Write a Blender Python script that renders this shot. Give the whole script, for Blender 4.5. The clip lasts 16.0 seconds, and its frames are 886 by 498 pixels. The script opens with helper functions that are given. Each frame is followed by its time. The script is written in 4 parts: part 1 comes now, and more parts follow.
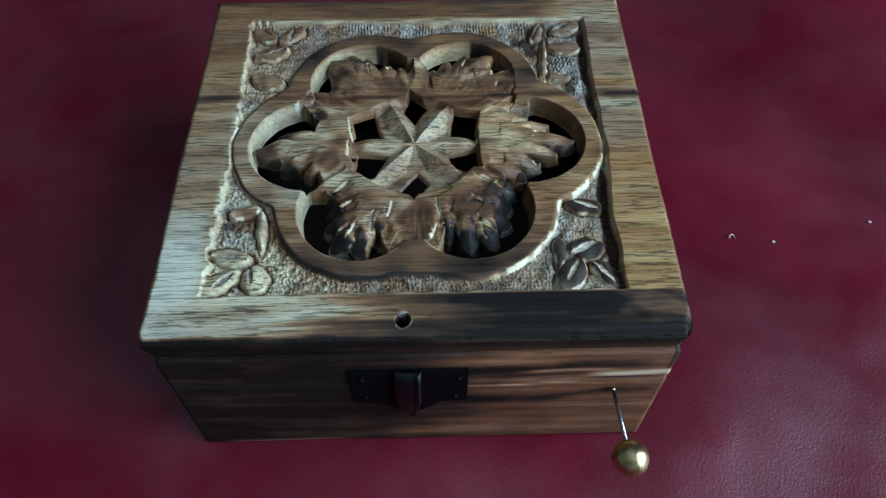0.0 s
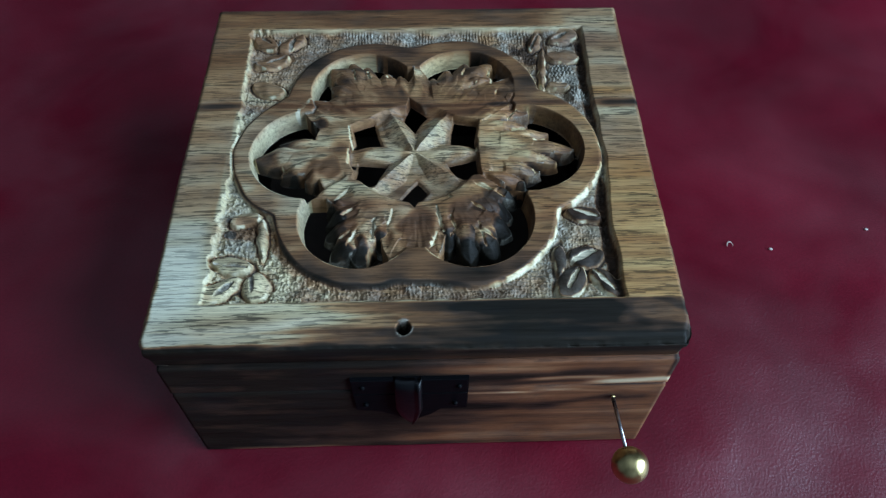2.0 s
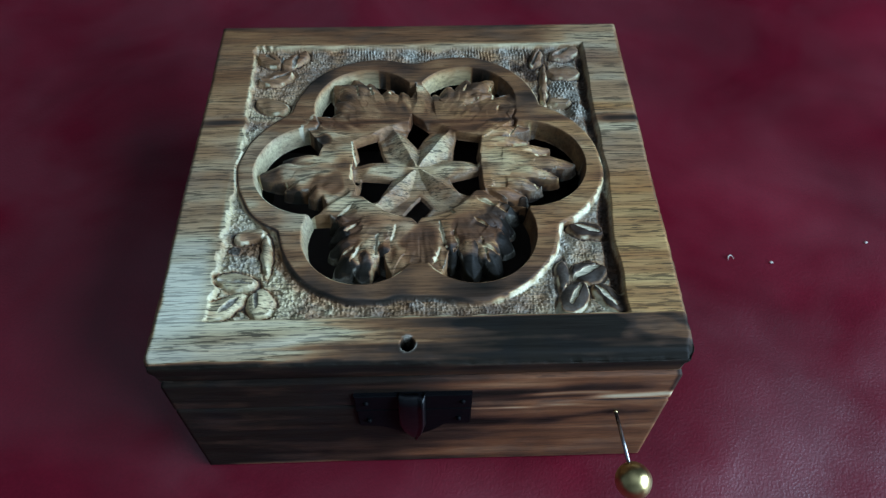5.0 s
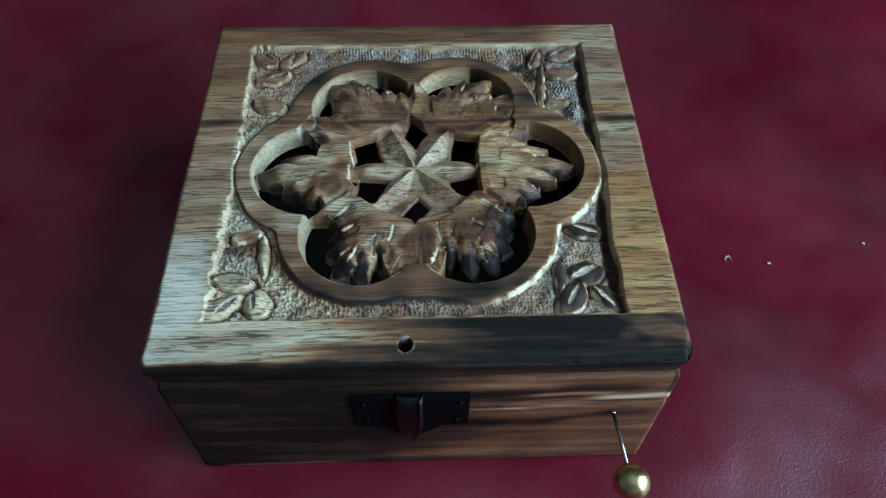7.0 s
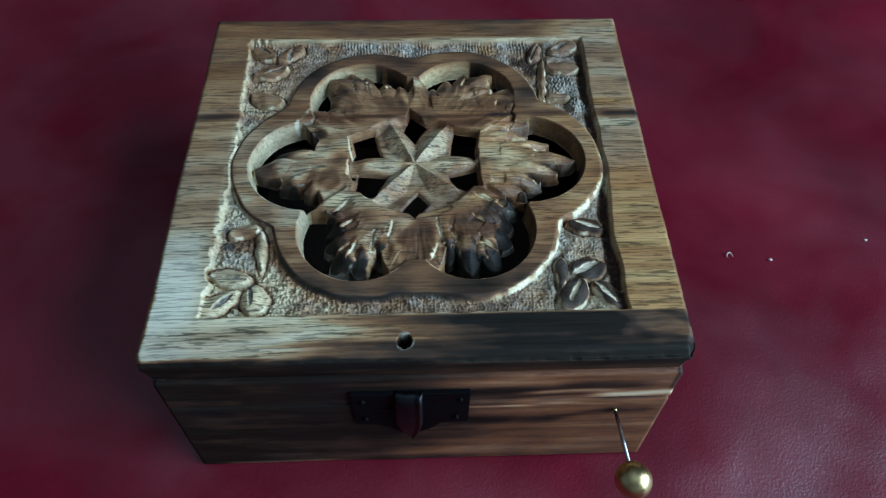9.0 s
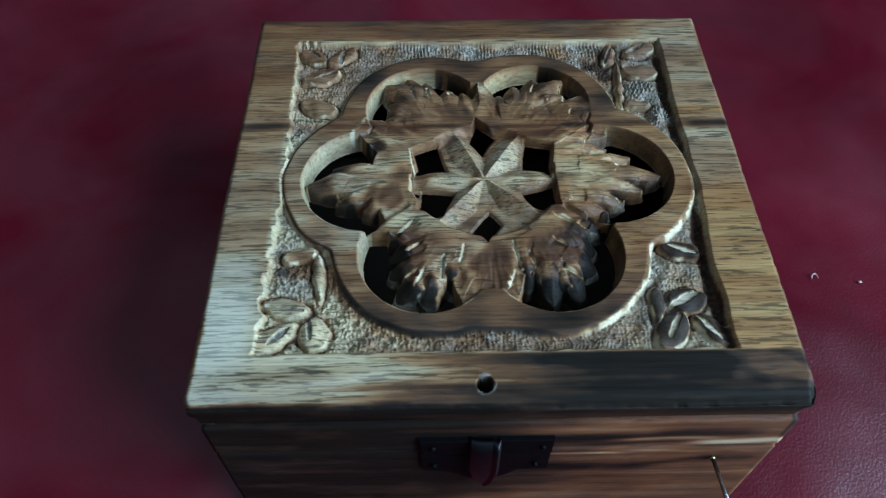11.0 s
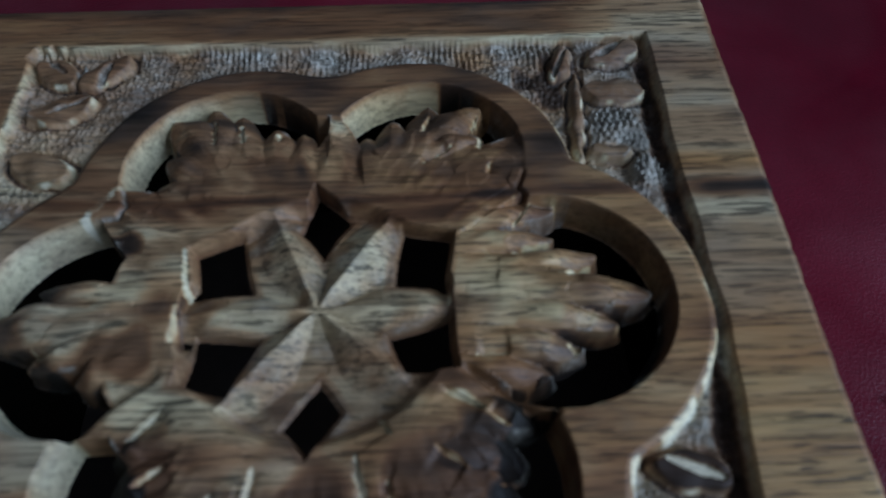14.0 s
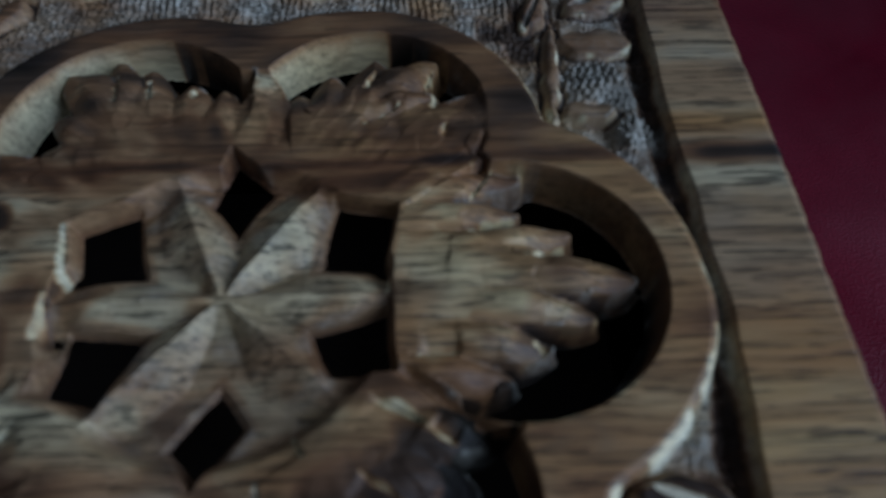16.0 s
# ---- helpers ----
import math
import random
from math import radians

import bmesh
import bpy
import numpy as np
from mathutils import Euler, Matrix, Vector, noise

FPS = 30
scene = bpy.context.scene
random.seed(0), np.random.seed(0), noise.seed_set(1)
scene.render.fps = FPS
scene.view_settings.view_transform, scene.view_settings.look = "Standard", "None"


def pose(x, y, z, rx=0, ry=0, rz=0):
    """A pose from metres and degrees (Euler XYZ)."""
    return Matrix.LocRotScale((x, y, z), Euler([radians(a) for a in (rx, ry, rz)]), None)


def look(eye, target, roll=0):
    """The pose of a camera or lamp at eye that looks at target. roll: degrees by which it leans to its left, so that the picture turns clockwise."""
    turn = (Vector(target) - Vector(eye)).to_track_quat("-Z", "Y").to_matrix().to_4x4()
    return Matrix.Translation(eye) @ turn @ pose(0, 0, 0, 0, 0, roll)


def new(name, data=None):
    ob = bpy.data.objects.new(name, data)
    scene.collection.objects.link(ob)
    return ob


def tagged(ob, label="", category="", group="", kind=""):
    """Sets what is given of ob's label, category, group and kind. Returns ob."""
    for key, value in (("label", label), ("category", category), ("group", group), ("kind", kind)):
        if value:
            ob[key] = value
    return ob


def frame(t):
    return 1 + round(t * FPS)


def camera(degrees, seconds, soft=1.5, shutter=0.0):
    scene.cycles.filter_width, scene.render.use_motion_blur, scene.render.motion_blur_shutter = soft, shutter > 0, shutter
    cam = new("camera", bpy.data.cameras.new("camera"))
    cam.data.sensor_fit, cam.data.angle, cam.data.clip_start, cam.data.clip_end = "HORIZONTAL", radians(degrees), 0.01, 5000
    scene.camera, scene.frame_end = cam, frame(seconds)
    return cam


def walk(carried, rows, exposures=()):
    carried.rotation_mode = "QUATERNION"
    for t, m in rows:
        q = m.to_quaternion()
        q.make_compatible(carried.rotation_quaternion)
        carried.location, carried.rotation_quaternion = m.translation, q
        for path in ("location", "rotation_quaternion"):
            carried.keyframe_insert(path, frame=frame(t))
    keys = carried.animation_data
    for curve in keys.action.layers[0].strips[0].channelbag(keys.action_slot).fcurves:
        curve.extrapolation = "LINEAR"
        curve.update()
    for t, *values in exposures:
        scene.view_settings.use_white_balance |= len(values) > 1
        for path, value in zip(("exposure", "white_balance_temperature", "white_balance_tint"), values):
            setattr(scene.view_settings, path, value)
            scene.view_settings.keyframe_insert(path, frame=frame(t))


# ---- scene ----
cam = camera(67.5, 16.0, soft=1.2)
# the phone's lens stays focused a hand's width off and turns soft when it comes close
cam.data.dof.use_dof, cam.data.dof.focus_distance, cam.data.dof.aperture_fstop = True, 0.165, 26.0
# seconds, eye in metres, yaw, pitch, roll in degrees
PATH = [
    (0, 0.00254, -0.06267, 0.17852, -1.733, -56.254, 0.351),
    (0.5, 0.00195, -0.06254, 0.17910, -1.654, -55.987, 0.183),
    (1, 0.00183, -0.06252, 0.17964, -1.777, -55.858, 0.324),
    (1.5, 0.00150, -0.06268, 0.18029, -1.743, -55.770, 0.288),
    (2, 0.00173, -0.06257, 0.17949, -2.209, -55.792, 0.768),
    (2.5, 0.00159, -0.06239, 0.17890, -2.212, -55.692, 0.704),
    (3, 0.00164, -0.06210, 0.17947, -2.403, -55.383, 0.858),
    (3.5, 0.00095, -0.06205, 0.18070, -2.286, -55.018, 0.610),
    (4, 0.00085, -0.06213, 0.18141, -2.100, -54.815, 0.520),
    (6.5, 0.00068, -0.06128, 0.18030, -2.781, -55.243, 1.229),
    (7, 0.00053, -0.06148, 0.18073, -2.804, -54.954, 1.235),
    (7.5, 0.00028, -0.06156, 0.18117, -2.871, -54.848, 1.267),
    (8, 0.00059, -0.06138, 0.18014, -3.026, -54.914, 1.420),
    (10.5, -0.00385, -0.05850, 0.17489, -2.629, -55.140, 1.036),
    (11, -0.01315, -0.04648, 0.16842, -1.223, -55.094, 0.249),
    (11.5, -0.00300, -0.03391, 0.15307, -0.210, -56.097, -2.090),
    (12, -0.00316, -0.01440, 0.14713, -0.160, -56.568, -0.892),
    (12.5, 0.00406, -0.00307, 0.14222, -1.026, -55.818, -1.281),
    (13, 0.00903, 0.00500, 0.13206, -2.210, -55.988, -0.581),
    (13.5, 0.01124, 0.00981, 0.12764, -3.383, -55.863, 0.572),
    (14, 0.01232, 0.01592, 0.12272, -2.362, -56.326, 0.053),
    (14.5, 0.01515, 0.01996, 0.11947, -3.929, -56.410, 1.467),
    (15, 0.01610, 0.02432, 0.11506, -2.985, -56.775, 0.502),
    (15.5, 0.01741, 0.02375, 0.11107, -3.718, -57.140, 1.479),
    (16, 0.01796, 0.02256, 0.10828, -3.787, -56.496, 1.357),
]


def heading(x, y, z, yaw, pitch, roll):
    return pose(x, y, z, 90 + pitch, 0, yaw) @ pose(0, 0, 0, 0, 0, roll)


EXPOSURES = [(0.0, 0.0, 5600, 5), (10.5, 0.0, 5600, 4), (11.5, -0.08, 5600, 6), (12.5, -0.38, 5700, 15), (13.0, -0.56, 5700, 16), (14.5, -0.94, 5500, 16), (16.0, -1.28, 5500, 16)]
walk(cam, [(t, heading(*row)) for t, *row in PATH], EXPOSURES)

# ---- light ----
world = bpy.data.worlds.new("sky")
scene.world = world
world.use_nodes = True
sky = world.node_tree.nodes.new("ShaderNodeTexSky")
sky.sky_type, sky.sun_disc = "NISHITA", False
sky.sun_elevation, sky.sun_rotation = radians(40), radians(200)
backing = world.node_tree.nodes["Background"]
backing.inputs["Strength"].default_value = 0.12
world.node_tree.links.new(sky.outputs[0], backing.inputs["Color"])


def window_light(name, eye, target, w, h, watts, colour):
    data = bpy.data.lights.new(name, "AREA")
    data.shape, data.size, data.size_y, data.energy, data.color = "RECTANGLE", w, h, watts, colour
    ob = new(name, data)
    ob.matrix_world = look(eye, target)
    return ob


window_light("window_daylight", (1.09, -0.425, 0.83), (0.0, -0.425, 0.83), 1.25, 1.30, 55.0, (0.69, 0.855, 1.02))

# ---- materials ----


def material(name):
    m = bpy.data.materials.new(name)
    m.use_nodes = True
    return m, m.node_tree.nodes, m.node_tree.links, m.node_tree.nodes["Principled BSDF"]


def link_new(nodes, links, kind, **inputs):
    n = nodes.new(kind)
    for key, value in inputs.items():
        socket = n.inputs[key.replace("_", " ")]
        if hasattr(value, "is_output"):
            links.new(value, socket)
        else:
            socket.default_value = value
    return n


def mapped(nodes, links, scale):
    co = nodes.new("ShaderNodeTexCoord")
    mp = nodes.new("ShaderNodeMapping")
    mp.inputs["Scale"].default_value = scale
    links.new(co.outputs["Object"], mp.inputs["Vector"])
    return mp.outputs["Vector"]


def noise_tex(nodes, links, scale, detail=3.0, rough=0.6, distortion=0.0):
    n = nodes.new("ShaderNodeTexNoise")
    links.new(mapped(nodes, links, scale), n.inputs["Vector"])
    n.inputs["Scale"].default_value = 1.0
    n.inputs["Detail"].default_value = detail
    n.inputs["Roughness"].default_value = rough
    n.inputs["Distortion"].default_value = distortion
    return n.outputs["Fac"]


def ramp(nodes, links, fac, stops):
    r = nodes.new("ShaderNodeValToRGB")
    links.new(fac, r.inputs["Fac"])
    while len(r.color_ramp.elements) < len(stops):
        r.color_ramp.elements.new(0.5)
    for el, (at, c) in zip(r.color_ramp.elements, stops):
        el.position = at
        el.color = (*c, 1) if hasattr(c, "__len__") else (c, c, c, 1)
    return r.outputs["Color"]


def mix(nodes, links, fac, a, b, how="MIX"):
    n = nodes.new("ShaderNodeMix")
    n.data_type, n.blend_type = "RGBA", how
    for socket, value in ((n.inputs["Factor"], fac), (n.inputs["A"], a), (n.inputs["B"], b)):
        if hasattr(value, "is_output"):
            links.new(value, socket)
        elif hasattr(value, "__len__"):
            socket.default_value = (*value, 1)
        else:
            socket.default_value = value
    return n.outputs["Result"]


def maths(nodes, links, how, a, b=0.0, clamp=False):
    n = nodes.new("ShaderNodeMath")
    n.operation, n.use_clamp = how, clamp
    for socket, value in ((n.inputs[0], a), (n.inputs[1], b)):
        if hasattr(value, "is_output"):
            links.new(value, socket)
        else:
            socket.default_value = value
    return n.outputs[0]


def attribute(nodes, name):
    n = nodes.new("ShaderNodeAttribute")
    n.attribute_name = name
    return n.outputs["Fac"]


def wood(name, light=(0.52, 0.44, 0.255), brown=(0.30, 0.185, 0.095), rough=0.42):
    """Stained, torched, lacquered timber with its grain along x. Point attributes: torching with painted shade, raw
    (fresh-cut, unstained, and painted highlights).
    """
    m, N, L, out = material(name)
    broad = noise_tex(N, L, (9, 75, 60), 3, 0.55, 0.4)
    grain = noise_tex(N, L, (55, 1300, 900), 3, 0.65)
    pores = noise_tex(N, L, (150, 1900, 1200), 2, 0.6)
    stain = N.new("ShaderNodeUVMap")
    stain.uv_map = "stain"
    split = N.new("ShaderNodeSeparateXYZ")
    L.new(stain.outputs[0], split.inputs[0])
    burn_shade, raw = split.outputs[0], attribute(N, "rawness")
    tone = ramp(N, L, broad, ((0.26, brown), (0.56, light), (0.78, tuple(c * 1.25 for c in light))))
    streak = ramp(N, L, grain, ((0.30, 0.50), (0.52, 0.95), (0.75, 1.15)))
    tone = mix(N, L, 0.85, tone, streak, "MULTIPLY")
    fibre = noise_tex(N, L, (90, 3600, 2300), 2, 0.6)
    dash = mix(N, L, 1.0, ramp(N, L, pores, ((0.405, 0.10), (0.455, 1.0))), ramp(N, L, fibre, ((0.36, 0.35), (0.47, 1.0))), "MULTIPLY")
    lie = N.new("ShaderNodeSeparateXYZ")
    L.new(N.new("ShaderNodeNewGeometry").outputs["Normal"], lie.inputs[0])
    dash = mix(N, L, ramp(N, L, lie.outputs[2], ((0.45, 0.75), (0.92, 0.0))), dash, (1.0, 1.0, 1.0))
    tone = mix(N, L, maths(N, L, "MINIMUM", 0.85, maths(N, L, "ADD", 0.90, maths(N, L, "MULTIPLY", maths(N, L, "ABSOLUTE", burn_shade), -0.9), True)), tone, dash, "MULTIPLY")
    bleach = maths(N, L, "MULTIPLY", burn_shade, -1.0, True)
    tone = mix(N, L, bleach, tone, mix(N, L, 0.55, (0.73, 0.67, 0.48), streak, "MULTIPLY"))
    tone = mix(N, L, maths(N, L, "MULTIPLY", bleach, 1.3, True), tone, mix(N, L, 0.6, (0.75, 0.69, 0.50), dash, "MULTIPLY"))
    warm = attribute(N, "warmth")
    tone = mix(N, L, maths(N, L, "MULTIPLY", warm, 1.0, True), tone, mix(N, L, 1.0, tone, (1.10, 0.93, 0.62), "MULTIPLY"))
    tone = mix(N, L, maths(N, L, "MULTIPLY", warm, -1.0, True), tone, mix(N, L, 1.0, tone, (0.88, 0.99, 1.16), "MULTIPLY"))
    patch = noise_tex(N, L, (60, 210, 150), 3, 0.6, 0.3)
    burnt = maths(N, L, "ADD", burn_shade, maths(N, L, "MULTIPLY", maths(N, L, "SUBTRACT", patch, 0.5), maths(N, L, "MULTIPLY", burn_shade, 0.7)), True)
    char = ramp(N, L, burnt, ((0.0, (1.0, 1.0, 1.0)), (0.25, (0.70, 0.52, 0.43)), (0.5, (0.36, 0.222, 0.172)), (0.75, (0.112, 0.083, 0.088)), (1.0, (0.028, 0.029, 0.036))))
    scorched = mix(N, L, 1.0, tone, char, "MULTIPLY")
    smoke = ramp(N, L, noise_tex(N, L, (70, 110, 90), 3, 0.6, 0.6), ((0.48, 0.0), (0.68, 0.7)))
    smoke = maths(N, L, "MULTIPLY", smoke, maths(N, L, "ADD", maths(N, L, "MULTIPLY", burn_shade, 2.2), 0.12, True))
    scorched = mix(N, L, smoke, scorched, mix(N, L, 1.0, scorched, (0.70, 0.86, 1.16), "MULTIPLY"))
    speck = noise_tex(N, L, (700, 700, 700), 3, 0.7)
    fresh = ramp(N, L, speck, ((0.30, (0.075, 0.064, 0.048)), (0.48, (0.22, 0.20, 0.158)), (0.68, (0.48, 0.46, 0.39))))
    colour = mix(N, L, maths(N, L, "MULTIPLY", raw, 1.0, True), scorched, fresh)
    L.new(colour, out.inputs["Base Color"])
    shine = maths(N, L, "SUBTRACT", 0.34, maths(N, L, "MULTIPLY", raw, 0.14))
    L.new(maths(N, L, "SUBTRACT", shine, maths(N, L, "MULTIPLY", burnt, 0.22), True), out.inputs["Specular IOR Level"])
    gloss = maths(N, L, "ADD", rough - 0.04, maths(N, L, "MULTIPLY", grain, 0.25))
    L.new(maths(N, L, "SUBTRACT", maths(N, L, "ADD", gloss, maths(N, L, "MULTIPLY", raw, 0.10)), maths(N, L, "MULTIPLY", burnt, -0.06), True), out.inputs["Roughness"])
    height = maths(N, L, "ADD", maths(N, L, "MULTIPLY", grain, 0.6), maths(N, L, "MULTIPLY", pores, 0.5))
    height = maths(N, L, "ADD", height, maths(N, L, "MULTIPLY", speck, maths(N, L, "ADD", 0.3, maths(N, L, "MULTIPLY", raw, 1.2))))
    bump = link_new(N, L, "ShaderNodeBump", Strength=0.55, Distance=0.0003, Height=height)
    L.new(bump.outputs[0], out.inputs["Normal"])
    return m


def plain(name, colour, rough, metal=0.0, spots=0.15, scale=300, bumpiness=0.2):
    m, N, L, out = material(name)
    n = noise_tex(N, L, (scale,) * 3, 4, 0.65)
    big = noise_tex(N, L, (scale / 9,) * 3, 3, 0.6)
    dark = tuple(c * (1 - 2 * spots) for c in colour)
    L.new(mix(N, L, maths(N, L, "MULTIPLY", maths(N, L, "ADD", n, big), 0.5), dark, tuple(min(1, c * (1 + spots)) for c in colour)), out.inputs["Base Color"])
    L.new(maths(N, L, "ADD", rough - 0.08, maths(N, L, "MULTIPLY", big, 0.2), True), out.inputs["Roughness"])
    out.inputs["Metallic"].default_value = metal
    bump = link_new(N, L, "ShaderNodeBump", Strength=bumpiness, Distance=0.0004, Height=n)
    L.new(bump.outputs[0], out.inputs["Normal"])
    return m


def leather():
    m, N, L, out = material("crimson_leather")
    cloud = noise_tex(N, L, (9, 9, 9), 4, 0.6)
    fine = noise_tex(N, L, (900, 900, 900), 3, 0.6)
    vor = N.new("ShaderNodeTexVoronoi")
    L.new(mapped(N, L, (1500, 1500, 1500)), vor.inputs["Vector"])
    vor.inputs["Scale"].default_value = 1.0
    rubbed = noise_tex(N, L, (16, 16, 16), 3, 0.55, 0.5)
    L.new(ramp(N, L, rubbed, ((0.38, 0.11), (0.64, 0.68))), out.inputs["Specular IOR Level"])
    base = mix(N, L, ramp(N, L, cloud, ((0.35, 0.0), (0.65, 1.0))), (0.072, 0.0032, 0.0095), (0.132, 0.0055, 0.0165))
    base = mix(N, L, 0.5, base, ramp(N, L, fine, ((0.3, 0.75), (0.7, 1.15))), "MULTIPLY")
    L.new(base, out.inputs["Base Color"])
    L.new(maths(N, L, "ADD", 0.22, maths(N, L, "MULTIPLY", cloud, 0.36), True), out.inputs["Roughness"])
    grain = maths(N, L, "ADD", vor.outputs["Distance"], maths(N, L, "MULTIPLY", fine, 0.5))
    swell = noise_tex(N, L, (11, 11, 11), 3, 0.5)
    b1 = link_new(N, L, "ShaderNodeBump", Strength=0.75, Distance=0.006, Height=swell)
    b2 = link_new(N, L, "ShaderNodeBump", Strength=0.25, Distance=0.0002, Height=grain, Normal=b1.outputs[0])
    L.new(b2.outputs[0], out.inputs["Normal"])
    return m


WOOD = wood("torched_wood")
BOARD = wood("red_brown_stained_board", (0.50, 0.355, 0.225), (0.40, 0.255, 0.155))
LEATHER = leather()
IRON = plain("blackened_iron", (0.0025, 0.0027, 0.0035), 0.5, 0.0, 0.3, 500, 0.25)
STEEL = plain("steel_rod", (0.42, 0.42, 0.42), 0.28, 1.0, 0.2, 900, 0.1)
BRASS = plain("worn_brass", (0.66, 0.53, 0.24), 0.27, 1.0, 0.25, 260, 0.12)
IRON.node_tree.nodes["Principled BSDF"].inputs["Specular IOR Level"].default_value = 0.06
POLISHED = plain("rubbed_black_iron", (0.0025, 0.0027, 0.0035), 0.32, 0.0, 0.3, 500, 0.25)
POLISHED.node_tree.nodes["Principled BSDF"].inputs["Specular IOR Level"].default_value = 0.24
PAINT = plain("grey_wall_paint", (0.22, 0.22, 0.23), 0.8, 0.0, 0.05, 6, 0.2)
FLOORING = plain("dark_floor", (0.16, 0.12, 0.09), 0.6, 0.0, 0.2, 8, 0.2)
CEILING = plain("white_ceiling_paint", (0.78, 0.78, 0.78), 0.85, 0.0, 0.04, 6, 0.2)
LINING = plain("dark_inside", (0.085, 0.062, 0.048), 0.8, 0.0, 0.3, 200, 0.2)
CRUMB = plain("white_crumb", (0.52, 0.46, 0.40), 0.8, 0.0, 0.1, 900, 0.3)

# ---- mesh helpers ----
CM = 0.01
TABLE_DROP = 5.2  # lid top above the table, cm


def part(name, bm, mat, parent=None, label="", smooth=False):
    me = bpy.data.meshes.new(name)
    bm.to_mesh(me)
    bm.free()
    me.materials.append(mat)
    if smooth:
        me.polygons.foreach_set("use_smooth", [True] * len(me.polygons))
    ob = new(name, me)
    ob.parent = parent
    return tagged(ob, label)


def box_bm(lo, hi, bevel=0.0, segments=2):
    bm = bmesh.new()
    bmesh.ops.create_cube(bm, size=1.0)
    mid = [(a + b) / 2 for a, b in zip(lo, hi)]
    for v in bm.verts:
        v.co = Vector([m + c * (b - a) for m, c, a, b in zip(mid, v.co, lo, hi)])
    if bevel:
        bmesh.ops.bevel(bm, geom=bm.edges[:], offset=bevel, segments=segments, affect="EDGES", profile=0.5)
    return bm


def lid_place(x, y, z):
    """Lid centimetres (x across, y from the front edge, z from the lid's top) to metres."""
    return Vector((x * CM, y * CM, (z + TABLE_DROP) * CM))


def sheet_mesh(name, verts, quads, mat, parent, label="", attrs=None, normals=None):
    """A smooth mesh out of arrays of places and quads, with float attributes on its points."""
    me = bpy.data.meshes.new(name)
    me.vertices.add(len(verts))
    me.vertices.foreach_set("co", np.asarray(verts, np.float32).ravel())
    me.loops.add(4 * len(quads))
    me.loops.foreach_set("vertex_index", np.asarray(quads, np.int32).ravel())
    me.polygons.add(len(quads))
    me.polygons.foreach_set("loop_start", np.arange(0, 4 * len(quads), 4, dtype=np.int32))
    me.polygons.foreach_set("use_smooth", np.ones(len(quads), bool))
    me.update(calc_edges=True)
    if attrs:
        corners = np.asarray(quads).ravel()
        pairs = np.stack([np.asarray(attrs["burn_shade"])[corners], np.asarray(attrs["raw"])[corners]], -1)
        me.uv_layers.new(name="stain").data.foreach_set("uv", pairs.astype(np.float32).ravel())
        rgba = np.stack([np.asarray(attrs["raw"])] * 3 + [np.ones(len(verts))], -1)
        me.color_attributes.new("rawness", "FLOAT_COLOR", "POINT").data.foreach_set("color", rgba.astype(np.float32).ravel())
        if "warm" in attrs:
            rgba = np.stack([np.asarray(attrs["warm"])] * 3 + [np.ones(len(verts))], -1)
            me.color_attributes.new("warmth", "FLOAT_COLOR", "POINT").data.foreach_set("color", rgba.astype(np.float32).ravel())
    if normals is not None:
        me.normals_split_custom_set_from_vertices(normals)
    me.materials.append(mat)
    ob = new(name, me)
    ob.parent = parent
    return tagged(ob, label)


# ---- the room and the leather-covered table ----


def shell(name, lo, hi, mat):
    return tagged(part(name, box_bm(lo, hi), mat), kind="structure")


ROOM = (-2.2, 1.1, -1.8, 1.5, -0.75, 2.35)
x0, x1, y0, y1, z0, z1 = ROOM
shell("floor", (x0 - 0.1, y0 - 0.1, z0 - 0.1), (x1 + 0.1, y1 + 0.1, z0), FLOORING)
shell("ceiling", (x0 - 0.1, y0 - 0.1, z1), (x1 + 0.1, y1 + 0.1, z1 + 0.1), CEILING)
shell("wall_west", (x0 - 0.1, y0 - 0.1, z0), (x0, y1 + 0.1, z1), PAINT)
shell("wall_south", (x0, y0 - 0.1, z0), (x1, y0, z1), PAINT)
shell("wall_north", (x0, y1, z0), (x1, y1 + 0.1, z1), PAINT)
wy0, wy1, wz0, wz1 = -1.05, 0.20, 0.18, 1.48
east = tagged(new("wall_east"), kind="structure")
for lo, hi in (((x1, y0 - 0.1, z0), (x1 + 0.1, wy0, z1)), ((x1, wy1, z0), (x1 + 0.1, y1 + 0.1, z1)),
               ((x1, wy0, z0), (x1 + 0.1, wy1, wz0)), ((x1, wy0, wz1), (x1 + 0.1, wy1, z1))):
    part("wall_piece", box_bm(lo, hi), PAINT, east)


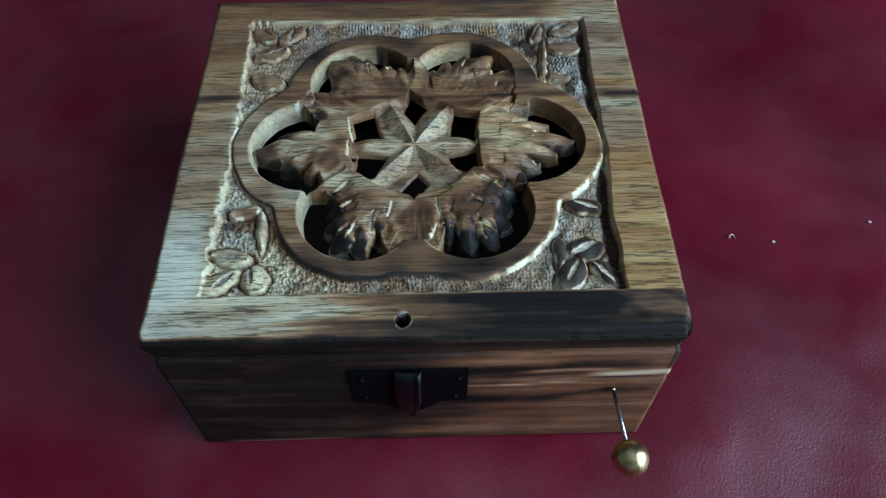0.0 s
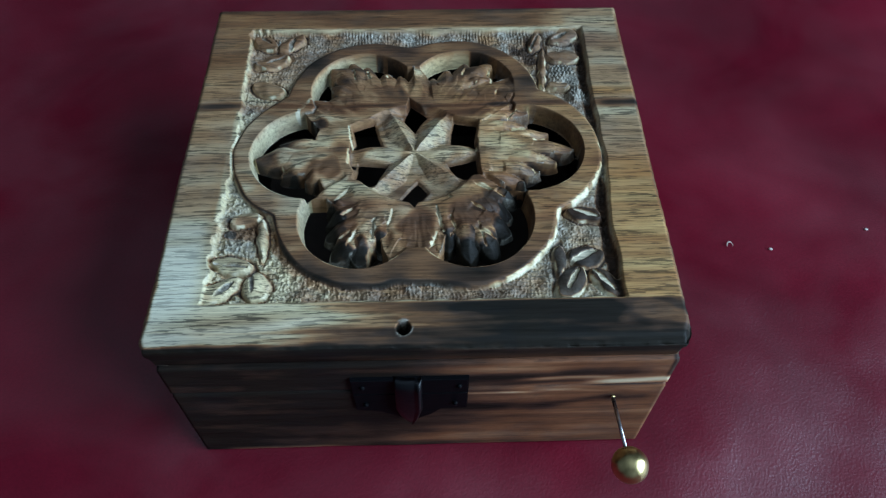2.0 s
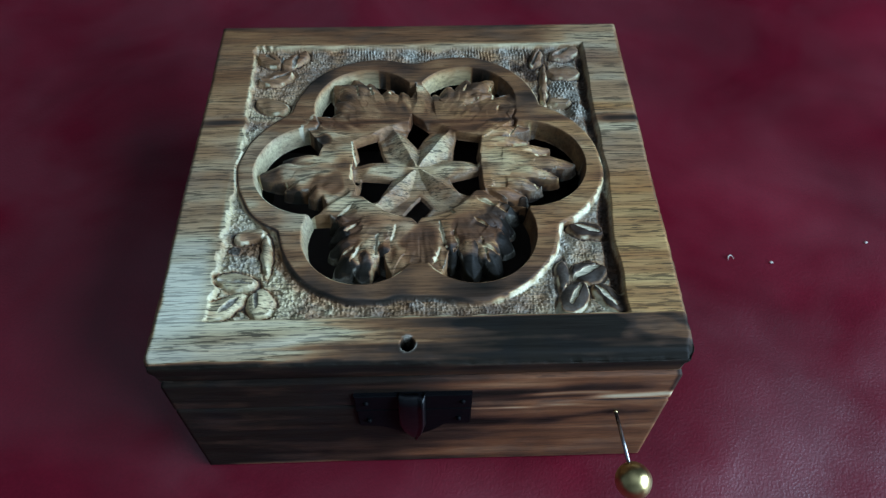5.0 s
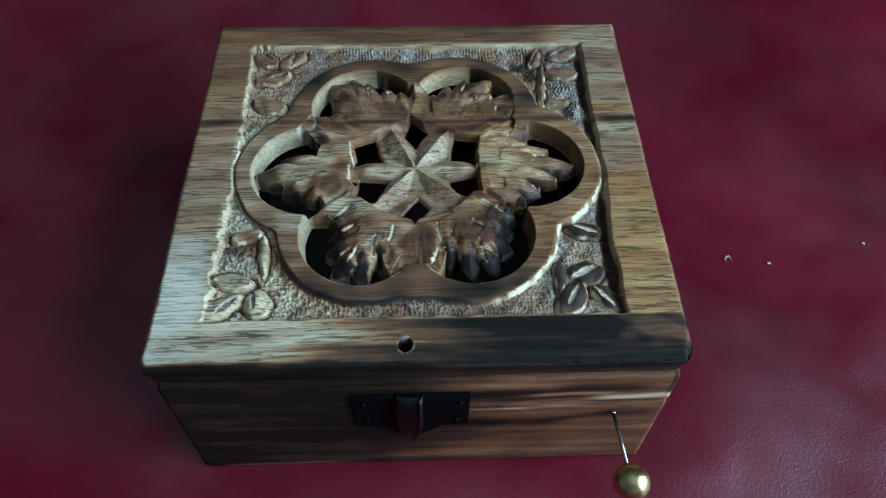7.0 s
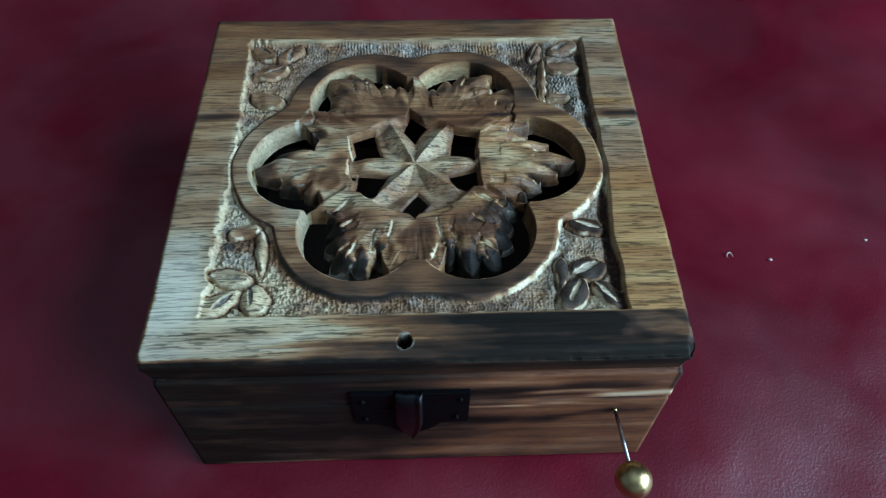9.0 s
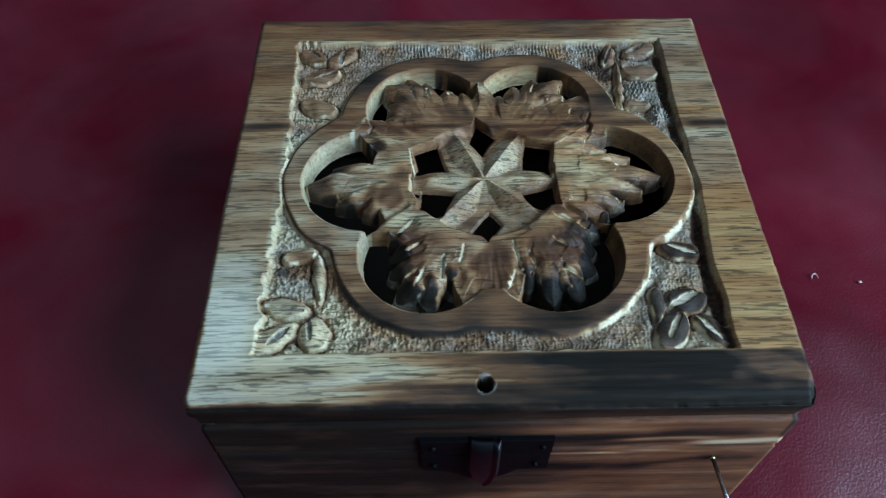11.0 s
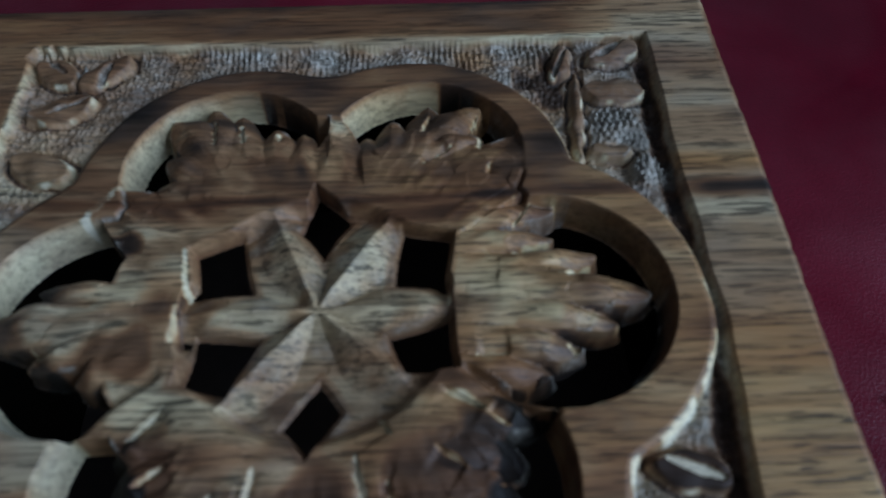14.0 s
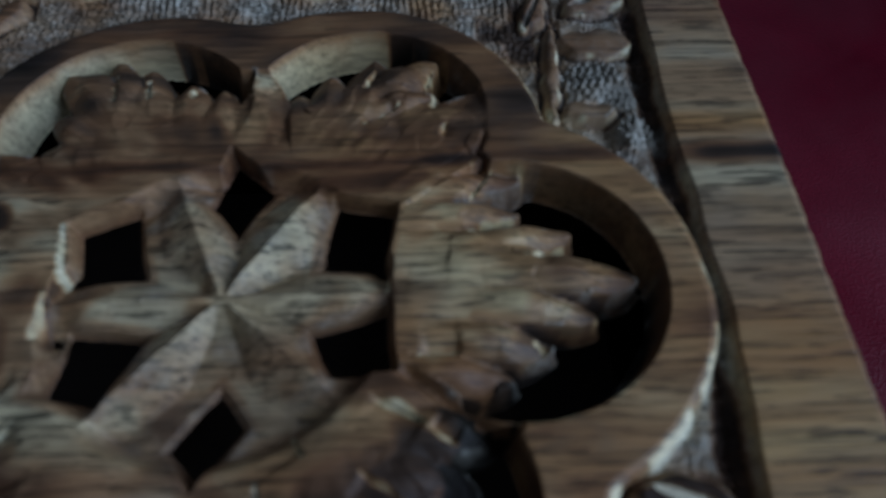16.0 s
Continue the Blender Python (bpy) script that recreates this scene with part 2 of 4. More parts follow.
def leather_table():
    n = 160
    u = np.linspace(-1, 1, n)
    xs, ys = np.meshgrid(u * 0.62, 0.06 + u * 0.5)
    z = 0.00035 * np.sin(xs * 31 + 2 * np.sin(ys * 14)) * np.clip((np.hypot(xs, ys - 0.055) - 0.09) / 0.08, 0, 1)
    edge = np.maximum(np.abs(u)[None, :], np.abs(u)[:, None])
    z = z - 0.012 * np.clip((edge - 0.975) / 0.025, 0, 1) ** 2
    verts = np.stack([xs, ys, z], -1).reshape(-1, 3)
    i = np.arange(n * n).reshape(n, n)
    quads = np.stack([i[:-1, :-1], i[:-1, 1:], i[1:, 1:], i[1:, :-1]], -1).reshape(-1, 4)
    table = tagged(new("table"), "table covered in glossy crimson grained leather", "table")
    sheet_mesh("leather_top", verts, quads, LEATHER, table)
    part("board", box_bm((-0.61, -0.43, -0.045), (0.61, 0.55, -0.012), 0.004), FLOORING, table)
    for sx in (-0.55, 0.55):
        for sy in (-0.37, 0.49):
            part("leg", box_bm((sx - 0.03, sy - 0.03, -0.75), (sx + 0.03, sy + 0.03, -0.045), 0.004), FLOORING, table)
    return table


leather_table()

# ---- the carved lid ----
CENTRE = (-0.12, 5.60)
# lobes of the rosette: centre x, y and radius of the opening, cm
LOBES = [(2.78, 5.65, 1.47), (1.22, 7.95, 1.43), (-1.52, 7.84, 1.45), (-2.88, 5.53, 1.48), (-1.48, 3.42, 1.47), (1.24, 3.42, 1.48)]
RING = 0.47


def smooth01(a, b, x):
    t = np.clip((x - a) / (b - a), 0, 1)
    return t * t * (3 - 2 * t)


def wavy(x, y, seed=0, size=1.0):
    """Cheap smooth unevenness, about -1 to 1."""
    r = np.random.RandomState(seed)
    out = 0
    for k in range(6):
        a, f, p = r.uniform(0, 6.28), r.uniform(0.7, 2.2) / size, r.uniform(0, 6.28)
        out = out + np.sin((x * np.cos(a) + y * np.sin(a)) * f * 2 + p)
    return out / 3.5


def rows_axis(*pieces):
    return np.unique(np.concatenate([np.arange(a, b, s) for a, b, s in pieces]).round(4))


def spot(x, y, rx, ry, seed=0, ragged=0.35):
    """A soft ragged patch round a place: 1 inside, 0 outside."""
    d = np.hypot((X - x) / rx, (Y - y) / ry) + ragged * wavy(X, Y, 100 + seed, 0.35)
    return 1 - smooth01(0.55, 1.15, d)


def chisel(u, v, seed):
    """Flat cuts of a small chisel, one a cell of the plane u, v: the tilt of each, and a chance shade."""
    dice = np.random.RandomState(seed).rand(5, 200, 200)
    near, tilt, shade = np.full(u.shape, 9.0), np.zeros(u.shape), np.zeros(u.shape)
    for di in (-1, 0, 1):
        for dj in (-1, 0, 1):
            i, j = np.floor(u) + di, np.floor(v) + dj
            a, b, c, d, e = dice[:, i.astype(int) % 200, j.astype(int) % 200]
            du, dv = u - i - 0.1 - 0.8 * a, v - j - 0.1 - 0.8 * b
            far = du * du + dv * dv
            closer = far < near
            near = np.where(closer, far, near)
            tilt = np.where(closer, du * (2 * c - 1) + dv * (2 * d - 1), tilt)
            shade = np.where(closer, 2 * e - 1, shade)
    return tilt, shade


STEP = 0.02
gx = np.append(rows_axis((-6.0, -5.1, 0.045), (-5.1, 5.1, STEP), (5.1, 6.0, 0.045)), 6.0)
gy = np.append(rows_axis((-0.05, 0.9, 0.04), (0.9, 10.55, STEP), (10.55, 11.42, 0.045)), 11.42)
X, Y = np.meshgrid(gx, gy)
# the lid is a little wider at its back; its edges are not quite straight
edge_east = 5.83 + 0.022 * Y + 0.02 * wavy(0 * Y, Y, 51, 1.5)
edge_west = -6.02 - 0.008 * Y + 0.02 * wavy(0 * Y, Y, 52, 1.5)
worn_corner = 0.13 * smooth01(0.30, -0.08, Y) ** 2
edge_east, edge_west = edge_east - worn_corner, edge_west + worn_corner
X = np.where(X > 5.1, 5.1 + (X - 5.1) / 0.9 * (edge_east - 5.1), np.where(X < -5.1, -5.1 + (X + 5.1) / 0.9 * (-5.1 - edge_west), X))
wobble = 0.025 * wavy(X, Y, 5, 0.8)

lobe_open = np.stack([np.hypot(X - a, Y - b) - r for a, b, r in LOBES])
# the ring's outer scallops are wider arcs, struck from nearer the middle
outer = np.full(X.shape, 9.0)
for a, b, r in LOBES:
    da, db = a - CENTRE[0], b - CENTRE[1]
    outer = np.minimum(outer, np.hypot(X - a + 0.13 * da, Y - b + 0.13 * db) - r - RING - 0.13 * math.hypot(da, db))
outer = outer + wobble
hub = np.hypot(X - CENTRE[0], Y - CENTRE[1]) - 4.04
k = 0.12
blend = np.clip(0.5 + 0.5 * (hub - outer) / k, 0, 1)
outer = hub * (1 - blend) + outer * blend - k * blend * (1 - blend)  # inside the rosette's outline: negative

# star: six ridged petals with six kite-shaped openings between them
SX, SY = -0.15, 5.52
sr, sa = np.hypot(X - SX, Y - SY), np.degrees(np.arctan2(Y - SY, X - SX))
PETALS = (0, 57, 114, 180, 229, 318)  # headings of the petals
turns = np.stack([(sa - a + 180) % 360 - 180 for a in PETALS])
petal = np.argmin(np.abs(turns), 0)
turn = np.take_along_axis(turns, petal[None], 0)[0]
along, aside = sr * np.cos(np.radians(turn)), sr * np.sin(np.radians(turn))
star_hole = np.full(X.shape, 9.0)
# openings: four corners, counter-clockwise, cm
KITES = [((-0.28, 7.49), (-0.50, 6.76), (-0.13, 6.30), (0.26, 6.95)), ((-1.86, 6.48), (-1.70, 5.77), (-0.97, 5.84), (-1.18, 6.80)),
         ((-1.62, 5.30), (-1.72, 4.60), (-1.10, 4.42), (-0.78, 5.20)), ((-0.07, 4.70), (-0.54, 4.08), (-0.16, 3.68), (0.25, 4.27)),
         ((0.66, 5.20), (0.90, 4.67), (1.57, 4.70), (1.49, 5.43)), ((0.87, 6.82), (0.73, 5.87), (1.47, 5.83), (1.59, 6.62))]
for corners in KITES:
    d = np.full(X.shape, -9.0)
    for (ax, ay), (bx, by) in zip(corners, corners[1:] + corners[:1]):
        d = np.maximum(d, ((X - ax) * (by - ay) - (Y - ay) * (bx - ax)) / math.hypot(bx - ax, by - ay))
    star_hole = np.minimum(star_hole, d + 0.02 * wavy(X, Y, 60, 0.4))

# six carved leaves: heading, torching of the tips, drop of the tips
LEAVES = [(2, 0.50, 0.26), (62, 0.30, 0.15), (117, 0.55, 0.17), (176, 0.85, 0.26), (242, 1.05, 0.40), (302, 1.10, 0.40)]
# their knife-cut fingers: root x, y, tip x, y, half breadth; then the pale nicks of the knife: from x, y, to x, y, half breadth
FINGERS, NICKS = [], []
FINGERS.append([(1.60, 6.85, 2.99, 7.06, 0.23), (1.86, 6.47, 2.93, 6.59, 0.19), (2.04, 6.04, 3.47, 6.28, 0.22), (2.80, 5.80, 4.07, 5.67, 0.25),
                (2.37, 5.45, 3.57, 5.25, 0.22), (2.04, 5.07, 3.08, 4.94, 0.20), (1.71, 4.68, 2.67, 4.64, 0.20)])
NICKS.append([(2.91, 5.93, 3.44, 6.19, 0.018), (2.32, 6.28, 2.89, 6.51, 0.018), (2.38, 6.72, 2.64, 7.10, 0.018), (1.76, 4.85, 2.19, 4.88, 0.012),
              (2.62, 4.40, 2.64, 4.16, 0.022), (2.89, 4.98, 3.04, 4.91, 0.030), (3.42, 5.04, 3.57, 5.28, 0.017), (1.49, 5.70, 1.45, 5.51, 0.012)])
FINGERS.append([(0.51, 7.78, 0.39, 8.48, 0.20), (0.74, 7.95, 0.76, 8.73, 0.22), (1.10, 8.08, 1.33, 9.08, 0.23), (1.24, 8.26, 2.10, 9.00, 0.22),
                (1.30, 8.05, 2.12, 8.32, 0.18), (1.06, 7.66, 2.17, 7.78, 0.22)])
NICKS.append([(1.32, 8.83, 1.19, 8.41, 0.014), (1.20, 7.80, 1.61, 8.11, 0.014), (2.06, 8.40, 2.02, 8.09, 0.026), (2.14, 7.75, 2.08, 7.57, 0.025),
              (2.05, 8.85, 1.95, 8.62, 0.020)])
FINGERS.append([(-1.92, 7.47, -2.54, 7.61, 0.17), (-1.93, 7.78, -2.47, 8.08, 0.20), (-1.81, 8.10, -2.52, 8.86, 0.26), (-1.66, 8.09, -1.97, 9.12, 0.22),
                (-1.31, 8.07, -1.52, 8.96, 0.22), (-0.90, 8.05, -0.99, 8.68, 0.22), (-0.55, 7.93, -0.57, 8.57, 0.20)])
NICKS.append([(-1.86, 8.76, -1.80, 8.30, 0.024), (-1.47, 8.70, -1.38, 8.28, 0.030), (-0.93, 8.56, -0.87, 8.31, 0.030), (-2.98, 7.50, -3.31, 6.96, 0.035),
              (-3.72, 8.08, -3.75, 7.77, 0.019)])
FINGERS.append([(-2.67, 5.84, -3.73, 6.00, 0.17), (-3.10, 5.44, -4.31, 5.49, 0.27), (-2.90, 5.18, -3.60, 4.97, 0.22),
                (-2.50, 4.90, -2.95, 4.70, 0.19)])
NICKS.append([(-3.54, 5.16, -3.41, 4.95, 0.055), (-1.89, 6.43, -1.78, 5.76, 0.020), (-1.86, 5.64, -1.87, 5.09, 0.020)])
FINGERS.append([(-1.80, 3.93, -2.34, 3.80, 0.14), (-1.68, 3.62, -2.34, 3.42, 0.16), (-1.62, 3.26, -2.34, 3.00, 0.19), (-1.56, 2.96, -2.14, 2.31, 0.22),
                (-1.33, 2.94, -1.53, 2.22, 0.22), (-1.00, 3.17, -0.94, 2.54, 0.17)])
NICKS.append([(-0.68, 3.63, -0.79, 3.16, 0.018), (-1.12, 3.33, -1.16, 2.76, 0.030), (-1.51, 3.10, -1.76, 2.61, 0.024), (-1.67, 3.05, -1.97, 2.86, 0.012),
              (-1.58, 3.73, -1.95, 3.47, 0.016), (-1.76, 4.34, -2.13, 3.99, 0.012), (-1.15, 2.67, -1.33, 2.21, 0.024)])
FINGERS.append([(0.64, 3.34, 0.66, 2.55, 0.16), (1.08, 3.32, 1.16, 2.24, 0.22), (1.42, 3.12, 1.75, 2.31, 0.22),
                (1.50, 3.36, 2.21, 3.06, 0.22), (1.55, 3.74, 2.28, 3.62, 0.21), (1.70, 4.13, 2.65, 4.31, 0.20)])
NICKS.append([(0.38, 3.71, 0.54, 2.98, 0.024), (0.73, 3.43, 0.84, 3.09, 0.022), (0.83, 3.06, 0.69, 2.85, 0.016), (1.39, 3.21, 1.54, 2.58, 0.018),
              (1.32, 3.09, 1.80, 2.80, 0.018), (1.24, 3.79, 1.59, 3.55, 0.012), (1.31, 4.49, 1.83, 4.20, 0.024), (1.82, 4.17, 2.07, 3.99, 0.012),
              (1.93, 3.38, 2.21, 3.46, 0.018), (0.62, 4.16, 0.77, 3.92, 0.012), (0.38, 2.96, 0.21, 2.52, 0.022)])
owner = np.argmin(lobe_open, 0)
fan_rise = np.zeros(X.shape)
groove_all, tip_all, blunt_all, knife_and_glint = (np.zeros(X.shape) for _ in range(4))
leaf_hole, strokes = np.full(X.shape, 9.0), np.zeros(X.shape)
for n, (peak, burnt, drop) in enumerate(LEAVES):
    off = (sa - peak + 180) % 360 - 180
    dice = np.random.RandomState(200 + n)
    # the leaf's body, from which the fingers spring
    roots = sorted(((math.degrees(math.atan2(y - SY, x - SX)) - peak + 180) % 360 - 180, math.hypot(x - SX, y - SY)) for x, y, *_ in FINGERS[n])
    body = np.interp(off, [r[0] for r in roots], [r[1] for r in roots]) + (0.34 if n > 3 else 0.28 if n in (1, 2) else 0.14)
    slack = {3: (12, 12), 4: (10, 3), 5: (3, 6)}.get(n, (6, 6))
    body = body + 0.09 * np.maximum(np.maximum(off - roots[-1][0] - slack[1], roots[0][0] - off - slack[0]), 0)
    body_edge = sr - body + 0.03 * wavy(X, Y, 90 + n, 0.2)
    best = -0.03 - 0.08 * smooth01(-0.75, -0.1, body_edge) - 0.7 * smooth01(-0.02, 0.10, body_edge)
    gap = body_edge
    groove, tip, blunt = (np.zeros(X.shape) for _ in range(3))
    for rx, ry, tx, ty, half in FINGERS[n]:
        half = half * (1.42 if n in (1, 2, 4, 5) else 1.15)
        long = math.hypot(tx - rx, ty - ry)
        ux, uy = (tx - rx) / long, (ty - ry) / long
        step, tilt, bend, raw_end = dice.uniform(-0.05, 0.03), dice.uniform(-0.35, 0.35), dice.uniform(-0.10, 0.10), dice.rand() < 0.6
        c = ((X - rx) * ux + (Y - ry) * uy) / long
        k = np.clip(c, 0, 1.6)
        v = -(X - rx) * uy + (Y - ry) * ux + bend * k * (1 - k) * long + 0.02 * wavy(X, Y, 110 + n, 0.25)
        q = np.abs(v) / (half * (1.06 - 0.2 * np.minimum(k, 1)))
        e = (q ** 1.7 + k ** 3.4) ** 0.8
        share = k ** 3.4 / (q ** 1.7 + k ** 3.4 + 1e-6)
        grown = smooth01(0.05, 0.42, k)
        top = -0.025 + step * grown + tilt * v * grown - drop * smooth01(0.30, 1.05, k) ** 1.25 - (0.08 * np.minimum(q, 1) + 0.10 * np.minimum(q, 1) ** 3) * smooth01(-0.55, 0.45, c * long)
        top = top - 1.2 * np.clip(e - 1, 0, 0.6) - 2.0 * np.clip(-c * long - 0.7, 0, 1)
        better = top > best
        best = np.where(better, top, best)
        gap = np.minimum(gap, (e - 1) * (0.65 * half * (1 - share) + 0.30 * long * share))
        groove = np.where(better, smooth01(0.72, 1.0, q) * smooth01(0.1, 0.4, k), groove)
        tip = np.where(better, smooth01(0.02 if n > 3 else 0.25, 0.60 if n > 3 else 0.95, k + 0.25 * wavy(X, Y, 70 + n, 0.25)), tip)
        blunt = np.where(better, smooth01(0.86, 0.95, e * smooth01(0.5, 0.8, k)) * raw_end, blunt)
    nicks, facet = np.zeros(X.shape), np.zeros(X.shape)
    for x, y, to_x, to_y, half in NICKS[n]:
        long2 = (to_x - x) ** 2 + (to_y - y) ** 2
        k = np.clip(((X - x) * (to_x - x) + (Y - y) * (to_y - y)) / long2, 0, 1)
        across = ((X - x) * (to_y - y) - (Y - y) * (to_x - x)) / math.sqrt(long2) * dice.choice([-1, 1])
        inside = smooth01(0.0, 0.25, k) * smooth01(0.0, 0.15, 1 - k)
        facet = np.maximum(facet, np.exp(-np.maximum(across, 0) / 0.16) * smooth01(-0.025, 0.015, across) * inside)
        wide = (1.8 if n > 3 else 1.5) * half * (0.35 + 0.6 * np.sin(k * 3.0) + 0.6 * wavy(X, Y, 38 + n, 0.07))
        nicks = np.maximum(nicks, (0.55 + 0.4 * wavy(X, Y, 48 + n, 0.15)) * smooth01(1.6, 0.6, np.hypot(X - x - k * (to_x - x), Y - y - k * (to_y - y)) / np.maximum(wide, 0.005)))
    hole = np.maximum(0.65 * lobe_open[n] + 0.010 * wavy(X, Y, 20 + n, 0.5), -(gap + 0.012 * wavy(X, Y, 90 + n, 0.15)))
    leaf_hole = np.minimum(leaf_hole, np.where(np.abs(off) < 45, hole, 9.0))
    stroke = wavy(off * 0.08 + 0.5 * wavy(X, Y, 120 + n, 0.5), sr * 0.8, 130 + n, 0.35) + 0.6 * wavy(off * 0.16, sr * 0.9, 140 + n, 0.35)
    best = best - 0.075 * facet
    best = best + 0.010 * stroke * smooth01(1.9, 2.4, sr)
    mine = owner == n
    strokes = np.where(mine, stroke * smooth01(1.9, 2.3, sr), strokes)
    fan_rise = np.where(mine, np.maximum(best, -0.62), fan_rise)
    groove_all, knife_and_glint = np.where(mine, groove, groove_all), np.maximum(knife_and_glint, nicks)
    tip_all, blunt_all = np.where(mine, tip * burnt, tip_all), np.where(mine, blunt, blunt_all)

# the sunk panel round the rosette
edge_r = 4.62 + 0.20 * smooth01(3.0, 5.4, Y) + 0.13 * smooth01(7.5, 10.3, Y) + 0.025 * wavy(X, Y, 9, 0.35)
edge_l = -4.88 + 0.11 * np.exp(-((Y - 5.6) / 1.3) ** 2) - 0.09 * smooth01(8.0, 10.0, Y) - 0.025 * wavy(X, Y, 3, 0.3)
panel = np.maximum.reduce([X - edge_r, edge_l - X, 1.04 - Y + 0.02 * wavy(X, Y, 4, 0.4), Y - 10.38 - 0.03 * np.abs(X) / 2 + 0.025 * wavy(X, Y, 6, 0.5)])

rng = np.random.RandomState(3)
jx, jy = 0.045 * wavy(X, Y, 81, 0.22), 0.045 * wavy(X, Y, 82, 0.22)


def punched(step, seed):
    """Rows of punch marks, uneven in depth."""
    r = np.random.RandomState(seed).rand(700, 700)
    x, y = X + jx, Y + jy
    i, j = np.floor(x / step + 300).astype(int) % 700, np.floor(y / step + 300).astype(int) % 700
    u, v = x / step - np.floor(x / step) - 0.5, y / step - np.floor(y / step) - 0.5
    return r[j, i] * np.clip(1 - 4 * (u * u + v * v), 0, 1)


marks = np.maximum(punched(0.074, 1), 0.7 * punched(0.107, 2))
grit = rng.rand(*X.shape)
grit = (grit + np.roll(grit, 1, 0) + np.roll(grit, 1, 1) + np.roll(np.roll(grit, 1, 0), 1, 1)) / 4 - 0.5
ground = -0.18 + 0.055 * marks + 0.025 * grit + 0.03 * wavy(X, Y, 8, 0.25)
comb = np.sin(X * 2 * np.pi / 0.095 + 1.5 * wavy(X, Y, 83, 0.5)) * smooth01(9.6, 9.9, Y) * smooth01(-0.6, 0.6, wavy(X, Y, 84, 0.6))
chip_tilt, chip_shade = chisel(X / 0.15 + 0.3 * wavy(X, Y, 99, 0.3), Y / 0.12, 7)
chipped = smooth01(0.0, -3.0, X) * smooth01(8.5, 6.5, Y)
ground = ground + 0.020 * comb + (0.05 * chip_tilt + 0.025 * chip_shade) * chipped

# small carved leaves in the corners: x, y, half length, half breadth, turn
SPRIGS = [
    ((3.98, 3.44, 0.42, 0.25, -10), (3.86, 2.20, 0.43, 0.30, 6), (3.40, 1.50, 0.50, 0.29, 54), (4.28, 1.48, 0.50, 0.27, -44), (3.22, 2.10, 0.46, 0.17, 84)),
    ((-4.22, 3.44, 0.34, 0.20, 14), (-4.37, 2.13, 0.50, 0.24, -8), (-4.52, 1.46, 0.50, 0.26, 34), (-3.74, 1.52, 0.37, 0.33, 88), (-3.76, 2.88, 0.54, 0.13, 98)),
    ((-4.50, 9.93, 0.42, 0.26, -34), (-3.76, 9.93, 0.47, 0.24, 42), (-4.22, 9.12, 0.48, 0.28, 20), (-4.20, 7.96, 0.50, 0.28, -22)),
    ((4.32, 10.08, 0.48, 0.25, 22), (3.43, 9.88, 0.42, 0.17, 72), (4.20, 9.22, 0.50, 0.28, 0), (3.92, 7.97, 0.32, 0.16, 0), (3.54, 8.72, 0.86, 0.11, 83)),
]
# knife slits in them: from x, y, to x, y, half breadth
SLITS = [(3.73, 3.58, 4.28, 3.34, 0.05), (3.51, 2.07, 4.08, 2.37, 0.07), (3.60, 1.84, 3.33, 1.36, 0.045), (3.97, 1.80, 4.36, 1.30, 0.045),
         (-4.76, 2.16, -4.00, 2.05, 0.03), (-4.61, 1.32, -4.26, 1.63, 0.05), (-3.87, 1.85, -3.81, 1.40, 0.035), (-4.71, 10.19, -4.35, 9.89, 0.035),
         (-3.69, 10.10, -3.81, 9.65, 0.05), (-4.16, 10.12, -4.13, 9.80, 0.04), (-4.38, 9.00, -3.85, 9.32, 0.03), (3.98, 9.93, 4.47, 10.31, 0.055),
         (3.57, 10.20, 3.30, 9.55, 0.025)]
sprig = np.full(X.shape, 9.0)
sprig_id, slit, belly, number = np.zeros(X.shape, int), np.zeros(X.shape), np.zeros(X.shape), 0
for c, group in enumerate(SPRIGS):
    for x, y, a, b, turned in group:
        ca, sb = math.cos(radians(turned)), math.sin(radians(turned))
        u, v = (X - x) * ca + (Y - y) * sb, -(X - x) * sb + (Y - y) * ca
        u, v = u + 0.040 * wavy(X, Y, 30 + c, 0.3), v + 0.035 * wavy(X, Y, 34 + c, 0.22)
        d = ((np.abs(u / (1.06 * a)) ** 1.9 + np.abs(v / (1.04 * b)) ** 1.6) ** 0.57 - 1) * b
        nearer = d < sprig
        sprig_id, belly = np.where(nearer, number, sprig_id), np.where(nearer, np.minimum(np.abs(v) / b, 1), belly)
        number += 1
        sprig = np.minimum(sprig, d)
for x, y, to_x, to_y, half in SLITS:
    k = np.clip(((X - x) * (to_x - x) + (Y - y) * (to_y - y)) / ((to_x - x) ** 2 + (to_y - y) ** 2), 0, 1)
    away = np.hypot(X - x - k * (to_x - x), Y - y - k * (to_y - y)) + 0.015 * wavy(X, Y, 39, 0.12)
    slit = np.maximum(slit, smooth01(1.25, 0.75, away / (half * (0.45 + 0.9 * np.sin(0.2 + 2.7 * k)))))

Z = 0.004 * wavy(X, Y, 1, 2.0)
in_panel = 1 - smooth01(-0.10, 0.0, panel + (0.05 * wavy(X, Y, 112, 0.13) + 0.04 * wavy(X, Y, 113, 0.4)) * smooth01(-4.3, -4.6, X))
in_sprig = 1 - smooth01(-0.04, 0.02, sprig)
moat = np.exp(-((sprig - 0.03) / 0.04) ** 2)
sunk = ground * (1 - in_sprig) + (-0.035 - 0.085 * belly ** 2 - 0.06 * slit + 0.02 * wavy(X, Y, 37, 0.3)) * in_sprig - 0.045 * moat
